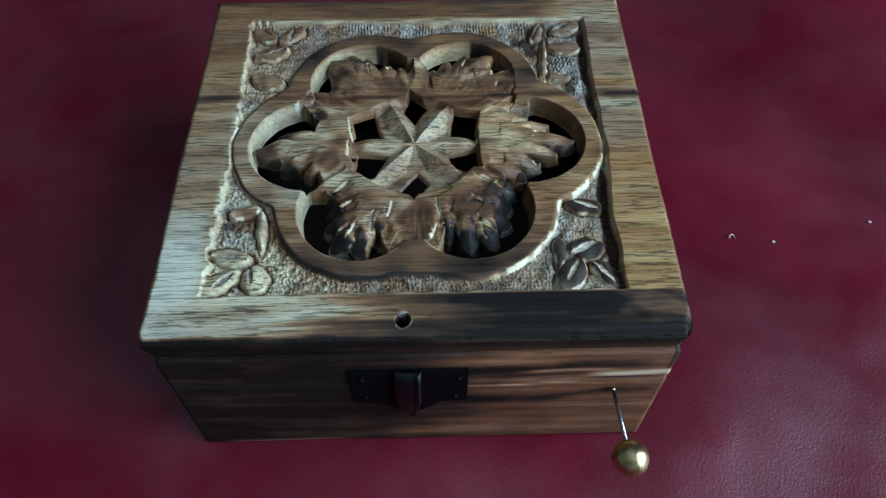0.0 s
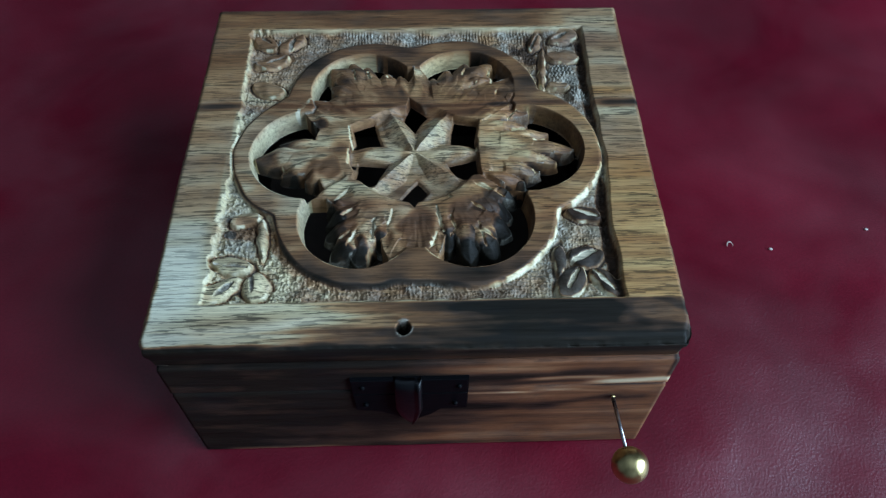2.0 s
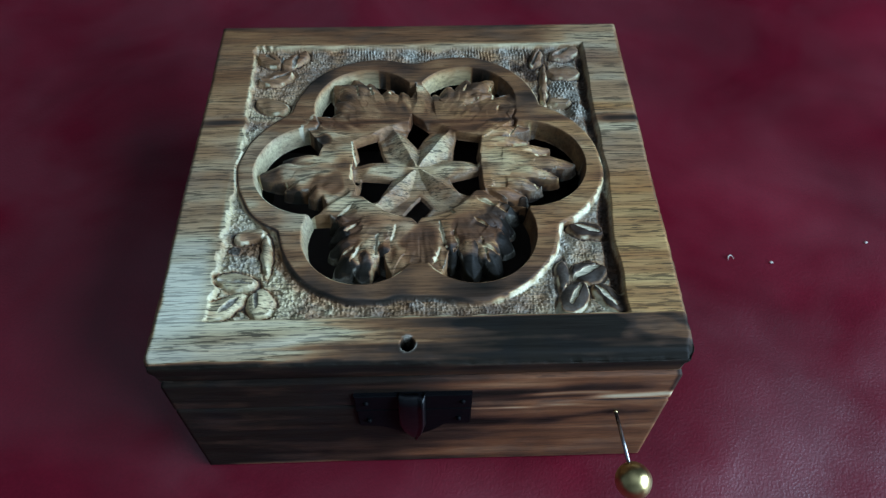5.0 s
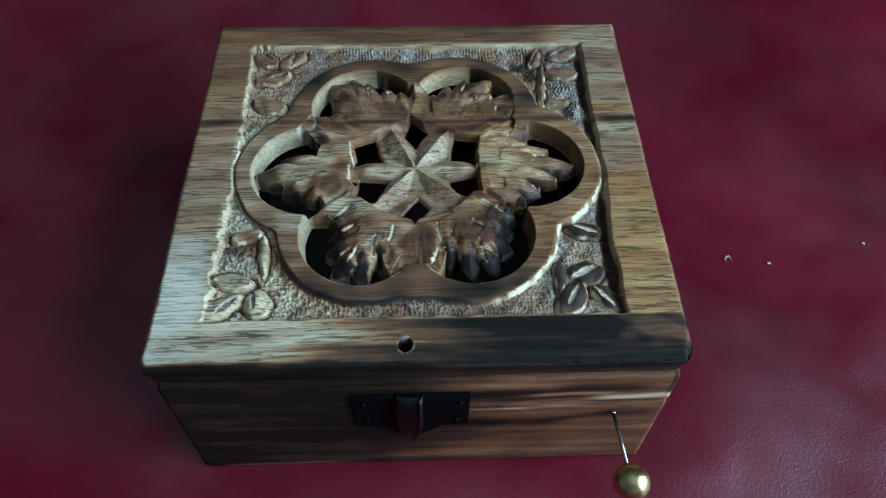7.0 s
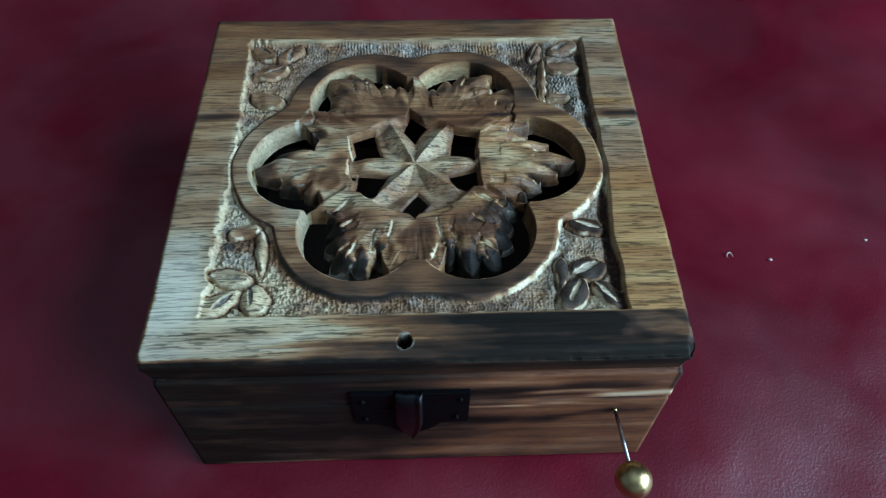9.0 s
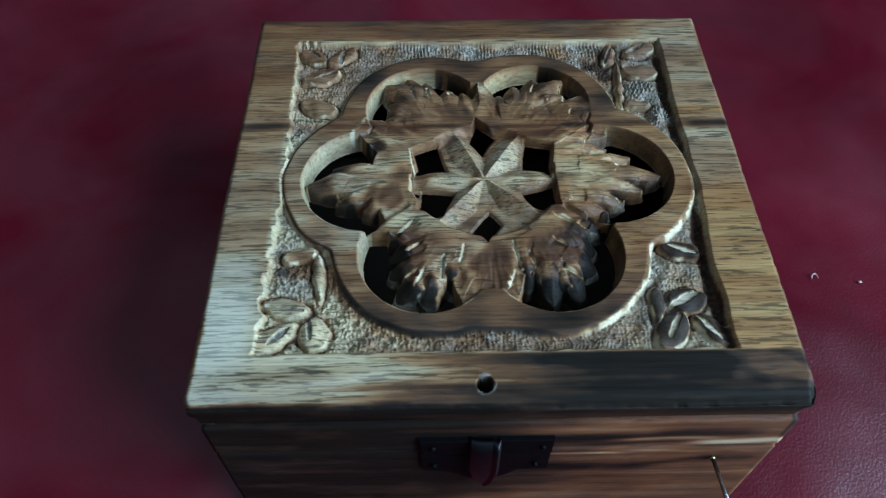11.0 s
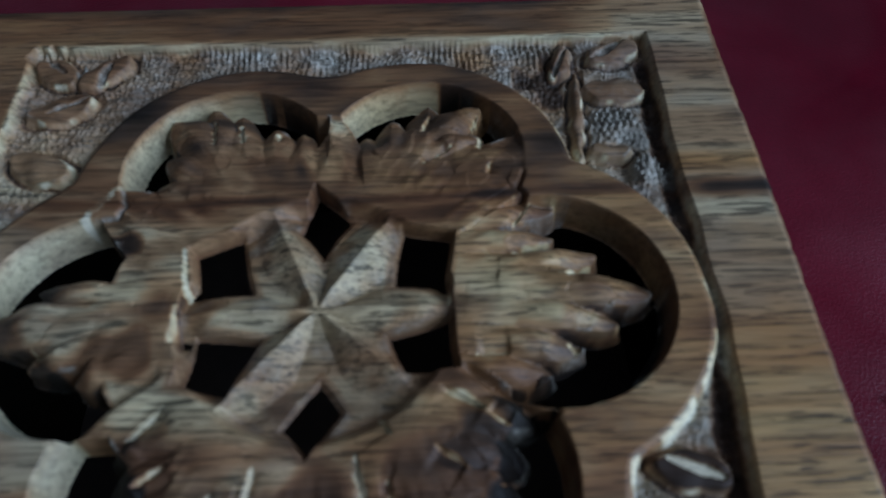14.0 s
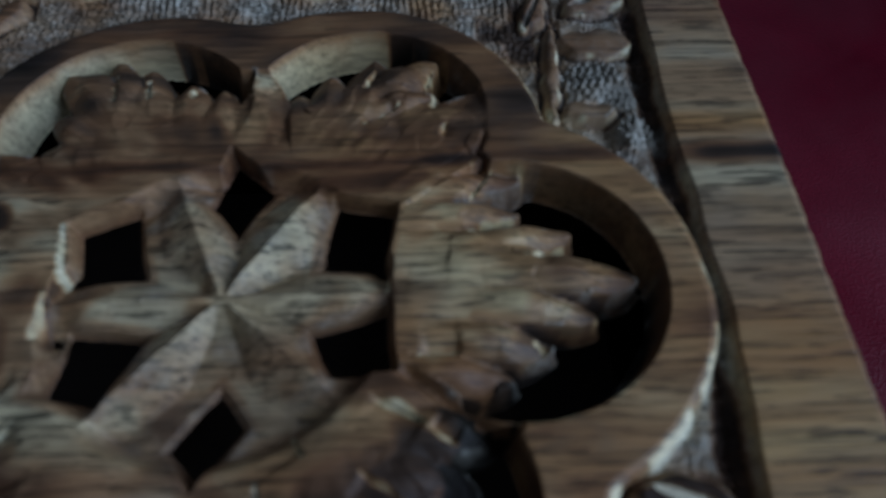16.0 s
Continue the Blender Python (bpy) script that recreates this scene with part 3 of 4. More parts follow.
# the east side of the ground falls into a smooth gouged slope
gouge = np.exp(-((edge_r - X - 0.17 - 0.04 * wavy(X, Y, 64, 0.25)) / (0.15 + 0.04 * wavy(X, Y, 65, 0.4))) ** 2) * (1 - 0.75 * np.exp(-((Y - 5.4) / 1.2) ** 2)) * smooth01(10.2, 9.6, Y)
sunk = sunk - 0.12 * gouge + 0.018 * gouge * np.sin(Y * 2 * np.pi / 0.17 + 2.0 * wavy(X, Y, 93, 0.4))
toothed = spot(4.04, 8.58, 0.52, 0.30, 20, 0.2)
sunk = sunk + toothed * (0.05 + 0.035 * np.sin(X * 2 * np.pi / 0.105 + 1.2 * np.sign(np.sin(Y * 2 * np.pi / 0.19))))
crumbly = np.maximum(spot(4.44, 7.62, 0.34, 0.34, 21), 0.5 * spot(-0.20, 1.36, 0.24, 0.14, 24))
sunk = sunk + crumbly * (0.06 + 0.09 * marks)
Z = Z * (1 - in_panel) + sunk * in_panel
on_rosette = 1 - smooth01(-0.02, 0.05, outer)
ring_top = -0.012 - 0.035 * smooth01(-0.10, 0.0, outer) + 0.006 * wavy(X, Y, 16, 0.6)
Z = Z * (1 - on_rosette) + ring_top * on_rosette
# leaf mass inside the ring, parted from it by a knife cut
core = np.minimum(np.min(lobe_open, 0), np.hypot(X - CENTRE[0], Y - CENTRE[1]) - 3.12)
in_core = 1 - smooth01(-0.05, 0.03, core)
Z = Z * (1 - in_core) + (fan_rise + 0.012 * wavy(X, Y, 17, 0.4)) * in_core
cut = np.exp(-(core / 0.028) ** 2) * (np.min(lobe_open, 0) > -0.3) * smooth01(2.9, 3.0, sr) * smooth01(3.5, 3.4, sr)
cut = cut * smooth01(0.0, 0.25, np.abs(X + 0.15) - 0.5)
Z = Z - 0.07 * cut - 0.025 * knife_and_glint * in_core
for heading_deg, depth, bow in ((-27, 0.15, -4), (206, 0.12, 5), (148, 0.03, 0)):
    lane = ((sa - heading_deg - bow * (sr - 2.4) + 180) % 360 - 180) * np.pi / 180 * sr
    parting = np.exp(-(lane / 0.07) ** 2) * smooth01(1.85, 2.05, sr) * smooth01(3.25, 3.0, sr)
    Z = Z - depth * parting
# chisel cuts, fanning out with the leaves
fan_tilt, fan_shade = chisel(sr / 0.45 + 0.3 * wavy(X, Y, 97, 0.5), np.radians(sa) * 2.6 / 0.20 + 40 + 0.3 * wavy(X, Y, 98, 0.4), 5)
on_leaf = in_core * smooth01(2.1, 2.9, sr)
Z = Z + 0.022 * fan_tilt * on_leaf
# the two front leaves swell up as mounds
for mx, my, high in ((1.05, 3.90, 0.07), (-1.15, 3.90, 0.07)):
    Z = Z + high * np.exp(-(((X - mx) / 0.75) ** 2 + ((Y - my) / 0.5) ** 2)) * in_core
Z = Z - 0.09 * np.exp(-(((X + 0.05) / 0.42) ** 2 + ((Y - 2.9) / 0.65) ** 2)) * in_core
# star petals
level_petal = smooth01(22, 12, np.abs((sa + 90) % 180 - 90))  # the two petals along the grain end at a cut
in_star = level_petal * (1 - smooth01(1.63, 1.70, sr + 0.03 * wavy(X, Y, 78, 0.3))) + (1 - level_petal) * (1 - smooth01(1.52, 1.72, sr))
flank = np.clip(np.abs(aside) / np.minimum(0.50 * along + 1e-6, 0.40 - 0.12 * smooth01(1.0, 1.7, along)), 0, 1)
ridge = -0.03 - 0.21 * flank * smooth01(0.0, 0.35, sr) - 0.05 * (1 - smooth01(0.0, 0.25, sr)) - 0.07 * smooth01(1.1, 1.6, along) ** 2
star_tilt, star_shade = chisel(X / 0.30, Y / 0.26, 6)
ridge = ridge + 0.01 * wavy(X, Y, 18, 0.25) + 0.012 * grit + 0.010 * star_tilt
Z = Z * (1 - in_star) + ridge * in_star
# openings through the lid
THICK = np.where(sr < 2.15, 0.30, 0.62)
void = np.minimum(star_hole, leaf_hole)
deep = np.maximum(1 - smooth01(-0.06, 0.012, leaf_hole), 1 - smooth01(-0.055, 0.008, star_hole))
lock_hole = np.hypot(X + 0.40, Y - 0.38) - 0.15
deep = np.maximum(deep, 1 - smooth01(-0.04, 0.02, lock_hole))
Z = Z * (1 - deep) - THICK * deep
# rounded, nicked outer edge of the lid
rim_in = np.minimum.reduce([X - edge_west, edge_east - X, Y - gy[0], gy[-1] - Y])
nick = 0.05 + 0.05 * np.clip(wavy(X * 1.3, Y * 1.3, 19, 0.2), 0, 1)
front_rim = smooth01(0.5, 0.2, Y) * smooth01(-1.5, 2.0, X)
Z = Z - (0.05 + 0.10 * front_rim) * (1 - smooth01(0, 0.12 + 0.14 * front_rim, rim_in)) ** 2 - 0.6 * nick * (1 - smooth01(0, 0.08, rim_in))

# how dark and how raw the timber is: torching, knife cuts, and shade and highlights painted in
open_x = np.take([l[0] for l in LOBES], owner)
burn_shade = 0.06 + 0.12 * wavy(X * 0.35, Y, 11, 1.0) + 0.07 * wavy(X * 0.3, Y * 1.5, 92, 0.4)
band = np.exp(-((Y - 7.20 - 0.04 * wavy(X * 0.5, Y, 12, 1.0)) / (0.13 + 0.06 * np.abs(X) / 6)) ** 2)
burn_shade = np.maximum(burn_shade, (0.60 + 0.15 * wavy(X, Y, 53, 0.6) + 0.18 * smooth01(4.8, 5.2, np.abs(X))) * band)
burn_shade = np.maximum(burn_shade, 0.24 * (1 - smooth01(0.1, 0.5, np.abs(Y - 7.65))) * smooth01(3.8, 4.5, X))
front = 1 - smooth01(0.97, 1.06, Y)
burn_shade = np.maximum(burn_shade, 1.05 * (1 - smooth01(0.04, 0.10, Y - gy[0] + 0.02 * wavy(X, Y, 110, 0.4))))
burn_shade = np.maximum(burn_shade, (0.21 + 0.10 * wavy(X * 0.15, Y * 2.2, 96, 0.7)) * smooth01(4.3, 4.4, X) * (1 - in_panel))
burn_shade = np.maximum(burn_shade, (0.27 + 0.12 * wavy(X * 0.15, Y * 1.8, 76, 0.8)) * smooth01(-4.85, -5.0, X) * smooth01(1.2, 4.2, Y))
lengthwise = wavy(X * 0.12, Y * 3.2, 13, 0.8)
burn_shade = np.maximum(burn_shade, front * (0.10 * smooth01(-4.8, -2.6, X + lengthwise) + 0.52 * smooth01(-4.2, 0.6, X + 0.7 * lengthwise) + 0.46 * smooth01(-0.6, 2.4, X + lengthwise) + 0.13 * lengthwise + 0.16 * wavy(X * 0.3, Y * 5, 86, 0.4)) * (1 - 0.42 * spot(5.15, 0.66, 0.9, 0.42, 1)))
burn_shade = np.maximum(burn_shade, (1 - smooth01(0.02, 0.16, rim_in + 0.04 * wavy(X, Y, 54, 0.5))) * (0.9 - 0.5 * smooth01(10.9, 11.2, Y)) * np.where(np.abs(X) > 5.5, 0.55, 1))
burn_shade = np.maximum(burn_shade, (0.47 + 0.12 * wavy(X * 0.3, Y * 2, 55, 0.8) + 0.3 * smooth01(11.0, 11.3, Y)) * smooth01(10.35, 10.6, Y) * smooth01(5.6, 3.0, X))
# west border gets darker towards the back
burn_shade = np.maximum(burn_shade, 0.42 * smooth01(6.6, 8.6, Y + 0.5 * wavy(X, Y, 69, 0.8)) * smooth01(-4.85, -5.0, X))
rosette_tone = 0.31 + 0.12 * wavy(X * 0.35, Y, 73, 0.3) + 0.10 * spot(1.4, 3.8, 1.4, 1.2, 10) - 0.12 * spot(2.4, 5.7, 1.2, 1.2, 18) + 0.18 * wavy(X * 0.5, Y, 61, 0.6) - 0.16 * spot(-3.2, 5.2, 1.6, 1.2, 8) - 0.16 * spot(-1.3, 3.8, 1.0, 0.75, 11) - 0.06 * spot(1.0, 3.9, 0.9, 0.7, 12) - 0.26 * spot(-0.15, 5.5, 1.5, 1.5, 9)
rosette_tone = rosette_tone + 0.22 * smooth01(6.9, 7.9, Y) - 0.30 * spot(-0.10, 8.15, 0.34, 0.75, 27, 0.2)
burn_shade = np.maximum(burn_shade, on_rosette * (rosette_tone - 0.10 * in_core * strokes))
ring_tone = 0.66 * smooth01(3.6, 1.9, Y) + 0.55 * smooth01(7.2, 8.8, Y) + 0.06 * smooth01(1.5, 3.5, X) + 0.25 * smooth01(-1.5, -3.0, X) * smooth01(5.5, 7.5, Y)
burn_shade = np.maximum(burn_shade, on_rosette * (1 - in_core) * (ring_tone + 0.16 * wavy(X, Y, 56, 0.6)) * (1 - 0.5 * spot(-3.4, 3.4, 0.9, 0.9, 3)))
# ring's inner rim is darker on the east of each opening
burn_shade = np.maximum(burn_shade, on_rosette * (1 - in_core) * 0.55 * (1 - smooth01(0.0, 0.10, np.min(lobe_open, 0))) * smooth01(-1.5, 1.0, X - open_x))
burn_shade = np.maximum(burn_shade, in_core * tip_all) + 0.05 * fan_shade * on_leaf
# dark line along the ring's outer edge, to the west and front
dark_outline = (1 - smooth01(0.0, 0.07, np.abs(outer + 0.03 + 0.02 * wavy(X, Y, 74, 0.4)))) * smooth01(2.0, -0.5, X + 1.5 * wavy(X, Y, 75, 0.9))
burn_shade = np.maximum(burn_shade, 0.85 * dark_outline)
burn_shade = np.maximum(burn_shade, 0.95 * (1 - smooth01(0.02, 0.13, np.abs(outer + 0.02 + 0.03 * wavy(X, Y, 87, 0.4)))) * smooth01(3.4, 2.4, Y) * smooth01(1.8, 0.8, X))
# finger grooves darkened by torching and by painting their shade in
burn_shade = burn_shade + 0.50 * in_core * smooth01(0.35, 0.95, groove_all)
burn_shade = np.maximum(burn_shade, in_core * 0.60 * spot(-0.05, 2.95, 0.55, 0.85, 4, 0.2))
burn_shade = np.maximum(burn_shade, in_core * 0.50 * spot(2.6, 4.45, 1.2, 0.45, 5))
burn_shade = np.maximum(burn_shade, in_core * 0.74 * spot(1.75, 3.75, 0.55, 0.5, 13))
# darker lower and outer parts of the two front leaves
burn_shade = np.maximum(burn_shade, in_core * 0.60 * spot(1.30, 3.45, 0.80, 0.55, 25))
burn_shade = np.maximum(burn_shade, in_core * 0.52 * spot(-1.85, 3.55, 0.55, 0.60, 26))
burn_shade = np.maximum(burn_shade, in_core * 0.60 * spot(-2.5, 5.0, 0.7, 0.4, 14))
# dark patch at the west leaf's upper notch
burn_shade = np.maximum(burn_shade, in_core * 0.85 * spot(-2.95, 6.6, 0.5, 0.3, 15))
burn_shade = np.maximum(burn_shade, in_core * 0.45 * spot(-1.6, 8.2, 0.9, 0.35, 16))
burn_shade = np.maximum(burn_shade, in_core * 0.40 * spot(2.9, 6.5, 0.7, 0.4, 17))
# leaves get darker towards the openings
burn_shade = np.maximum(burn_shade, in_core * 0.40 * (1 - smooth01(0.0, 0.16, void)))
burn_shade = np.maximum(burn_shade, in_star * (0.02 + 0.03 * star_shade + 0.20 * wavy(X, Y, 57, 0.3) + 0.25 * smooth01(1.3, 1.6, sr)))
burn_shade = np.maximum(burn_shade, 0.7 * level_petal * np.exp(-((sr - 1.67) / 0.035) ** 2))
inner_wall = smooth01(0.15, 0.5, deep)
# darkness inside the drilled hole, painted on its walls
burn_shade = np.maximum(burn_shade, 1.05 * smooth01(0.03, 0.0, lock_hole))
# shade painted on the lobes' east walls, which face away from the window
burn_shade = np.maximum(burn_shade, 0.42 * inner_wall * smooth01(0.0, 0.5, X - open_x))
# shade of the star's openings, painted on their walls
burn_shade = np.maximum(burn_shade, 0.55 * smooth01(0.03, -0.055, star_hole))
burn_shade = np.maximum(burn_shade, in_panel * (1 - on_rosette) * in_sprig * (0.32 - 0.24 * smooth01(-2, -3, X) * smooth01(6, 5, Y) + 0.50 * smooth01(0, 3, X) * smooth01(6, 3, Y) + 0.14 * smooth01(7, 9, Y)))
# darker in the groove round each corner leaf
burn_shade = np.maximum(burn_shade, in_panel * (1 - on_rosette) * 0.8 * moat * smooth01(0.55, 1.0, moat + 0.35 * wavy(X, Y, 67, 0.3)))
burn_shade = np.maximum(burn_shade, in_panel * (1 - on_rosette) * 0.75 * spot(3.15, 9.45, 0.5, 0.55, 6))
burn_shade = np.maximum(burn_shade, in_panel * (1 - on_rosette) * (0.40 + 0.12 * wavy(X, Y, 79, 0.3)) * smooth01(2.0, 1.5, Y) * smooth01(3.2, 1.8, X) * smooth01(-3.4, -2.6, X))
burn_shade = np.maximum(burn_shade, in_panel * (1 - on_rosette) * (0.14 + 0.10 * wavy(X, Y, 88, 0.4) + 0.20 * smooth01(7.5, 9.0, Y)))
rust = in_panel * (1 - on_rosette) * (1 - smooth01(0.05, 0.30, outer + 0.08 * wavy(X, Y, 58, 0.2))) * smooth01(-0.5, -2.0, X) * smooth01(3.6, 2.8, Y)
burn_shade = burn_shade - 0.30 * chipped * in_panel * (1 - on_rosette) * (1 - moat) * (0.6 + 0.4 * chip_shade)
# two small pits, their shade painted as dark spots without depth
pits = np.maximum(spot(-4.60, 3.44, 0.14, 0.12, 22), spot(-4.54, 3.02, 0.16, 0.13, 23)) * in_panel
burn_shade = np.maximum(burn_shade, 0.85 * pits)
rust = np.maximum(rust, in_panel * (1 - on_rosette) * spot(-4.15, 3.2, 0.4, 0.35, 7))
burn_shade = np.maximum(burn_shade, 0.40 * rust)
raw = in_panel * (1 - on_rosette) * (1 - 0.9 * in_sprig) * np.clip(0.56 + 0.50 * wavy(X, Y, 14, 0.55), 0.03, 1)
# ground is less pale towards the back west corner
raw = raw * (1 - 0.55 * smooth01(-2.0, -3.5, X) * smooth01(6.5, 8.0, Y))
raw = raw * (1 - 0.9 * rust) * (1 - spot(3.15, 9.45, 0.5, 0.55, 6))
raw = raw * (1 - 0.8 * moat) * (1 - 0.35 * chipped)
raw = raw * (1 - 0.7 * smooth01(2.0, 1.5, Y) * smooth01(3.0, 1.5, X)) * (1 - 0.4 * smooth01(2.2, 3.4, X) * smooth01(6.0, 7.0, Y) * smooth01(8.2, 7.6, Y))
raw = np.maximum(raw, in_panel * (1 - on_rosette) * smooth01(0.25, 0.6, slit) * (0.75 + 0.4 * wavy(X, Y, 68, 0.3)))
scratch = smooth01(0.35, 0.75, groove_all) * smooth01(0.1, 0.5, wavy(X, Y, 15, 0.22))
raw = np.maximum(raw, 0.30 * in_core * scratch)
raw = np.maximum(raw, 0.55 * in_core * blunt_all * (0.7 + 0.5 * wavy(X, Y, 66, 0.2)))
raw = np.maximum(raw, 0.7 * smooth01(0.35, 0.8, cut) * smooth01(1.0, -1.0, X))
chamfer = (1 - smooth01(0.02, 0.075, np.abs(outer - 0.01 + 0.02 * wavy(X, Y, 71, 0.2)))) * smooth01(1.2, 2.4, X) * smooth01(6.6, 5.6, Y) * (0.45 + 0.55 * smooth01(5.2, 4.2, Y))
soft_z = np.where(deep > 0.5, -0.3, Z)
for _ in range(3):
    soft_z = (soft_z + np.roll(soft_z, 2, 0) + np.roll(soft_z, -2, 0) + np.roll(soft_z, 2, 1) + np.roll(soft_z, -2, 1)) / 5
# highlights on sharp carved edges, painted as raw wood
crest = smooth01(0.018, 0.05, Z - soft_z) * (1 - deep)
worn = crest * smooth01(2.0, 2.4, sr) * smooth01(0.08, 0.16, np.abs(np.min(lobe_open, 0))) * (0.25 + 0.75 * smooth01(2.0, 2.6, sr)) * smooth01(0.15, 0.75, wavy(X, Y, 62, 0.18) + 0.5 * wavy(X, Y, 63, 0.5))
raw = np.maximum(raw, 0.8 * worn * in_panel * smooth01(0.0, 0.1, rim_in - 0.5))
# brown east slope, made darker by painting its shade in
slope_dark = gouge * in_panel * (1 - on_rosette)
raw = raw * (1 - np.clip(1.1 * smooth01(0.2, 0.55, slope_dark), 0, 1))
burn_shade = np.maximum(burn_shade, 0.75 * smooth01(0.15, 0.6, slope_dark))
# light on the lobes' window-facing west walls, painted by keeping them pale
lit_wall = smooth01(0.055, 0.0, np.min(lobe_open, 0)) * smooth01(0.06, -0.02, void) * smooth01(-0.11, -0.08, np.min(lobe_open, 0)) * (sr > 2.4) * smooth01(0.30, 0.20, X - open_x + 0.08 * wavy(X, Y, 46, 0.8))
raw = raw * (1 - lit_wall)
burn_shade = burn_shade * (1 - lit_wall) - 0.06 * lit_wall
raw = np.maximum(raw, 0.9 * (1 - smooth01(0.015, 0.05, np.abs(lock_hole - 0.03))) * (lock_hole > 0.005) * smooth01(-0.4, 0.4, wavy(X, Y, 77, 0.2)))
raw = np.maximum(raw, 0.25 * in_star * smooth01(0.2, 0.7, wavy(X, Y, 60, 0.3)) * (1 - inner_wall))
# paler front west corner and west border
pale_corner = 1.2 * front * smooth01(-1.2, -3.4, X) + smooth01(-4.7, -5.3, X) * smooth01(5.0, 2.0, Y)
paled = np.clip(pale_corner, 0, 1) * smooth01(0.03, 0.12, rim_in) * np.clip(1 - 3 * (burn_shade - 0.1), 0, 1) * (1 - in_panel)
paled = paled + 0.08 * smooth01(4.95, 5.05, X) * smooth01(0.2, 0.8, wavy(X * 0.12, Y * 2.6, 44, 0.5)) * (1 - in_panel) * np.clip(1 - 3 * (burn_shade - 0.1), 0, 1)
paled = paled + 0.15 * smooth01(-4.7, -5.2, X) * smooth01(0.0, 0.8, wavy(X * 0.12, Y * 2.6, 45, 0.5)) * (1 - in_panel) * np.clip(1 - 3 * (burn_shade - 0.1), 0, 1)
raw = np.maximum(raw, 0.95 * np.maximum(toothed, crumbly) * in_panel * (1 - on_rosette))
ragged = smooth01(0.06, 0.015, np.abs(panel + 0.03 + 0.03 * wavy(X, Y, 94, 0.12))) * smooth01(-0.5, 0.4, wavy(X, Y, 95, 0.25)) * np.maximum(smooth01(-4.4, -4.7, X), 0.8 * smooth01(10.0, 10.25, Y))
knife_and_glint = np.maximum(knife_and_glint * on_rosette * (1 - inner_wall), chamfer * smooth01(-0.5, 0.2, wavy(X, Y, 72, 0.25)))
open_y = np.take([l[1] for l in LOBES], owner)
# pale knife-cut edges, and white glints painted along the corner leaves
glint = smooth01(0.035, 0.0, np.abs(sprig + 0.02)) * smooth01(0.0, 0.7, wavy(X, Y, 89, 0.22)) * in_panel * (1 - on_rosette)
lower_lip = smooth01(0.05, 0.02, np.abs(sprig - 0.01)) * smooth01(1.55, 1.30, Y + 0.1 * wavy(X, Y, 40, 0.3)) * smooth01(2.8, 3.0, X)
glint = np.maximum(glint, lower_lip * in_panel)
glint = np.maximum(glint, smooth01(0.35, 0.8, slit) * smooth01(1.5, 3.0, X) * smooth01(6, 5, Y) * in_panel * (1 - on_rosette))
glint = np.maximum(glint, 0.7 * smooth01(0.04, 0.01, np.abs(np.min(lobe_open, 0) - 0.015)) * smooth01(-0.6, -1.0, Y - open_y) * (sr > 3.0) * smooth01(-0.2, 0.5, wavy(X, Y, 91, 0.4)))
shoulder = smooth01(0.045, 0.015, np.abs(outer - 0.005 + 0.012 * wavy(X, Y, 108, 0.2)))
shoulder = shoulder * (smooth01(2.3, 2.8, X) * smooth01(7.55, 7.75, Y) * smooth01(9.6, 9.2, Y) + smooth01(-3.1, -3.4, X) * smooth01(7.4, 7.7, Y) * smooth01(8.9, 8.6, Y)
                       + 0.8 * smooth01(-4.6, -4.75, X) * smooth01(6.6, 6.2, Y) * smooth01(4.6, 5.0, Y))
glint = np.maximum(glint, 0.8 * shoulder * smooth01(-0.7, 0.1, wavy(X, Y, 109, 0.35)))
knife_and_glint = np.maximum(np.maximum(knife_and_glint, glint), 0.25 * ragged * (1 - on_rosette))
white_edge = chamfer * smooth01(-0.5, 0.2, wavy(X, Y, 72, 0.25))
burn_shade = burn_shade * (1 - knife_and_glint) - 0.75 * np.maximum(white_edge, 0.62 * knife_and_glint)
raw = raw * (1 - knife_and_glint)
burn_shade, raw = np.clip(burn_shade, -1.0, 1.1) - 0.36 * np.clip(paled, 0, 1), np.clip(raw, 0, 1)

# the timber's hue: golden towards the east and front, greyer towards the west and the back; the west's bluish sheen is
# painted in
flat = 1 - in_panel
warm = flat * smooth01(4.3, 4.5, X) * (0.85 * smooth01(5.6, 4.6, Y + 0.2 * wavy(X, Y, 106, 0.6)) - 0.45 * smooth01(5.2, 6.2, Y))
warm = warm + flat * 1.2 * smooth01(4.3, 4.6, X) * np.exp(-((Y - 7.66) / 0.22) ** 2)
warm = warm + flat * smooth01(-4.6, -5.3, X) * (-0.65 * smooth01(7.0, 4.0, Y) + 0.25 * smooth01(7.5, 9.0, Y))
warm = warm + flat * 0.35 * smooth01(10.4, 10.6, Y) * smooth01(4.0, 2.0, X)
warm = warm + on_rosette * (0.45 * smooth01(-1.0, 2.5, X) - 0.30 * smooth01(-1.5, -3.5, X) + 0.15 * wavy(X * 0.5, Y, 107, 0.7)) * (1 - in_star)
warm = warm * smooth01(0.6, 0.3, burn_shade)

music_box = tagged(new("music_box"), "small hand-carved wooden music box with torched, lacquered finish", "music box")

# which part each face of the lid belongs to
kind = np.zeros(X.shape, int)  # 0 border, 1 ground, 2 ring, 4..9 leaves, 20.. corner leaves, 40..45 petals
kind[panel < 0] = 1
carved = (panel < 0) & (sprig < 0.03)
kind[carved] = 20 + sprig_id[carved]
kind[outer < 0.03] = 2
mass = core < 0.0
kind[mass] = 4 + owner[mass]
inner = sr <= 1.64
kind[inner] = 40 + petal[inner]
places = np.stack([X, Y, Z + TABLE_DROP], -1).reshape(-1, 3) * CM
ids = np.arange(X.size).reshape(X.shape)
slope_y, slope_x = np.gradient(Z, gy, gx)
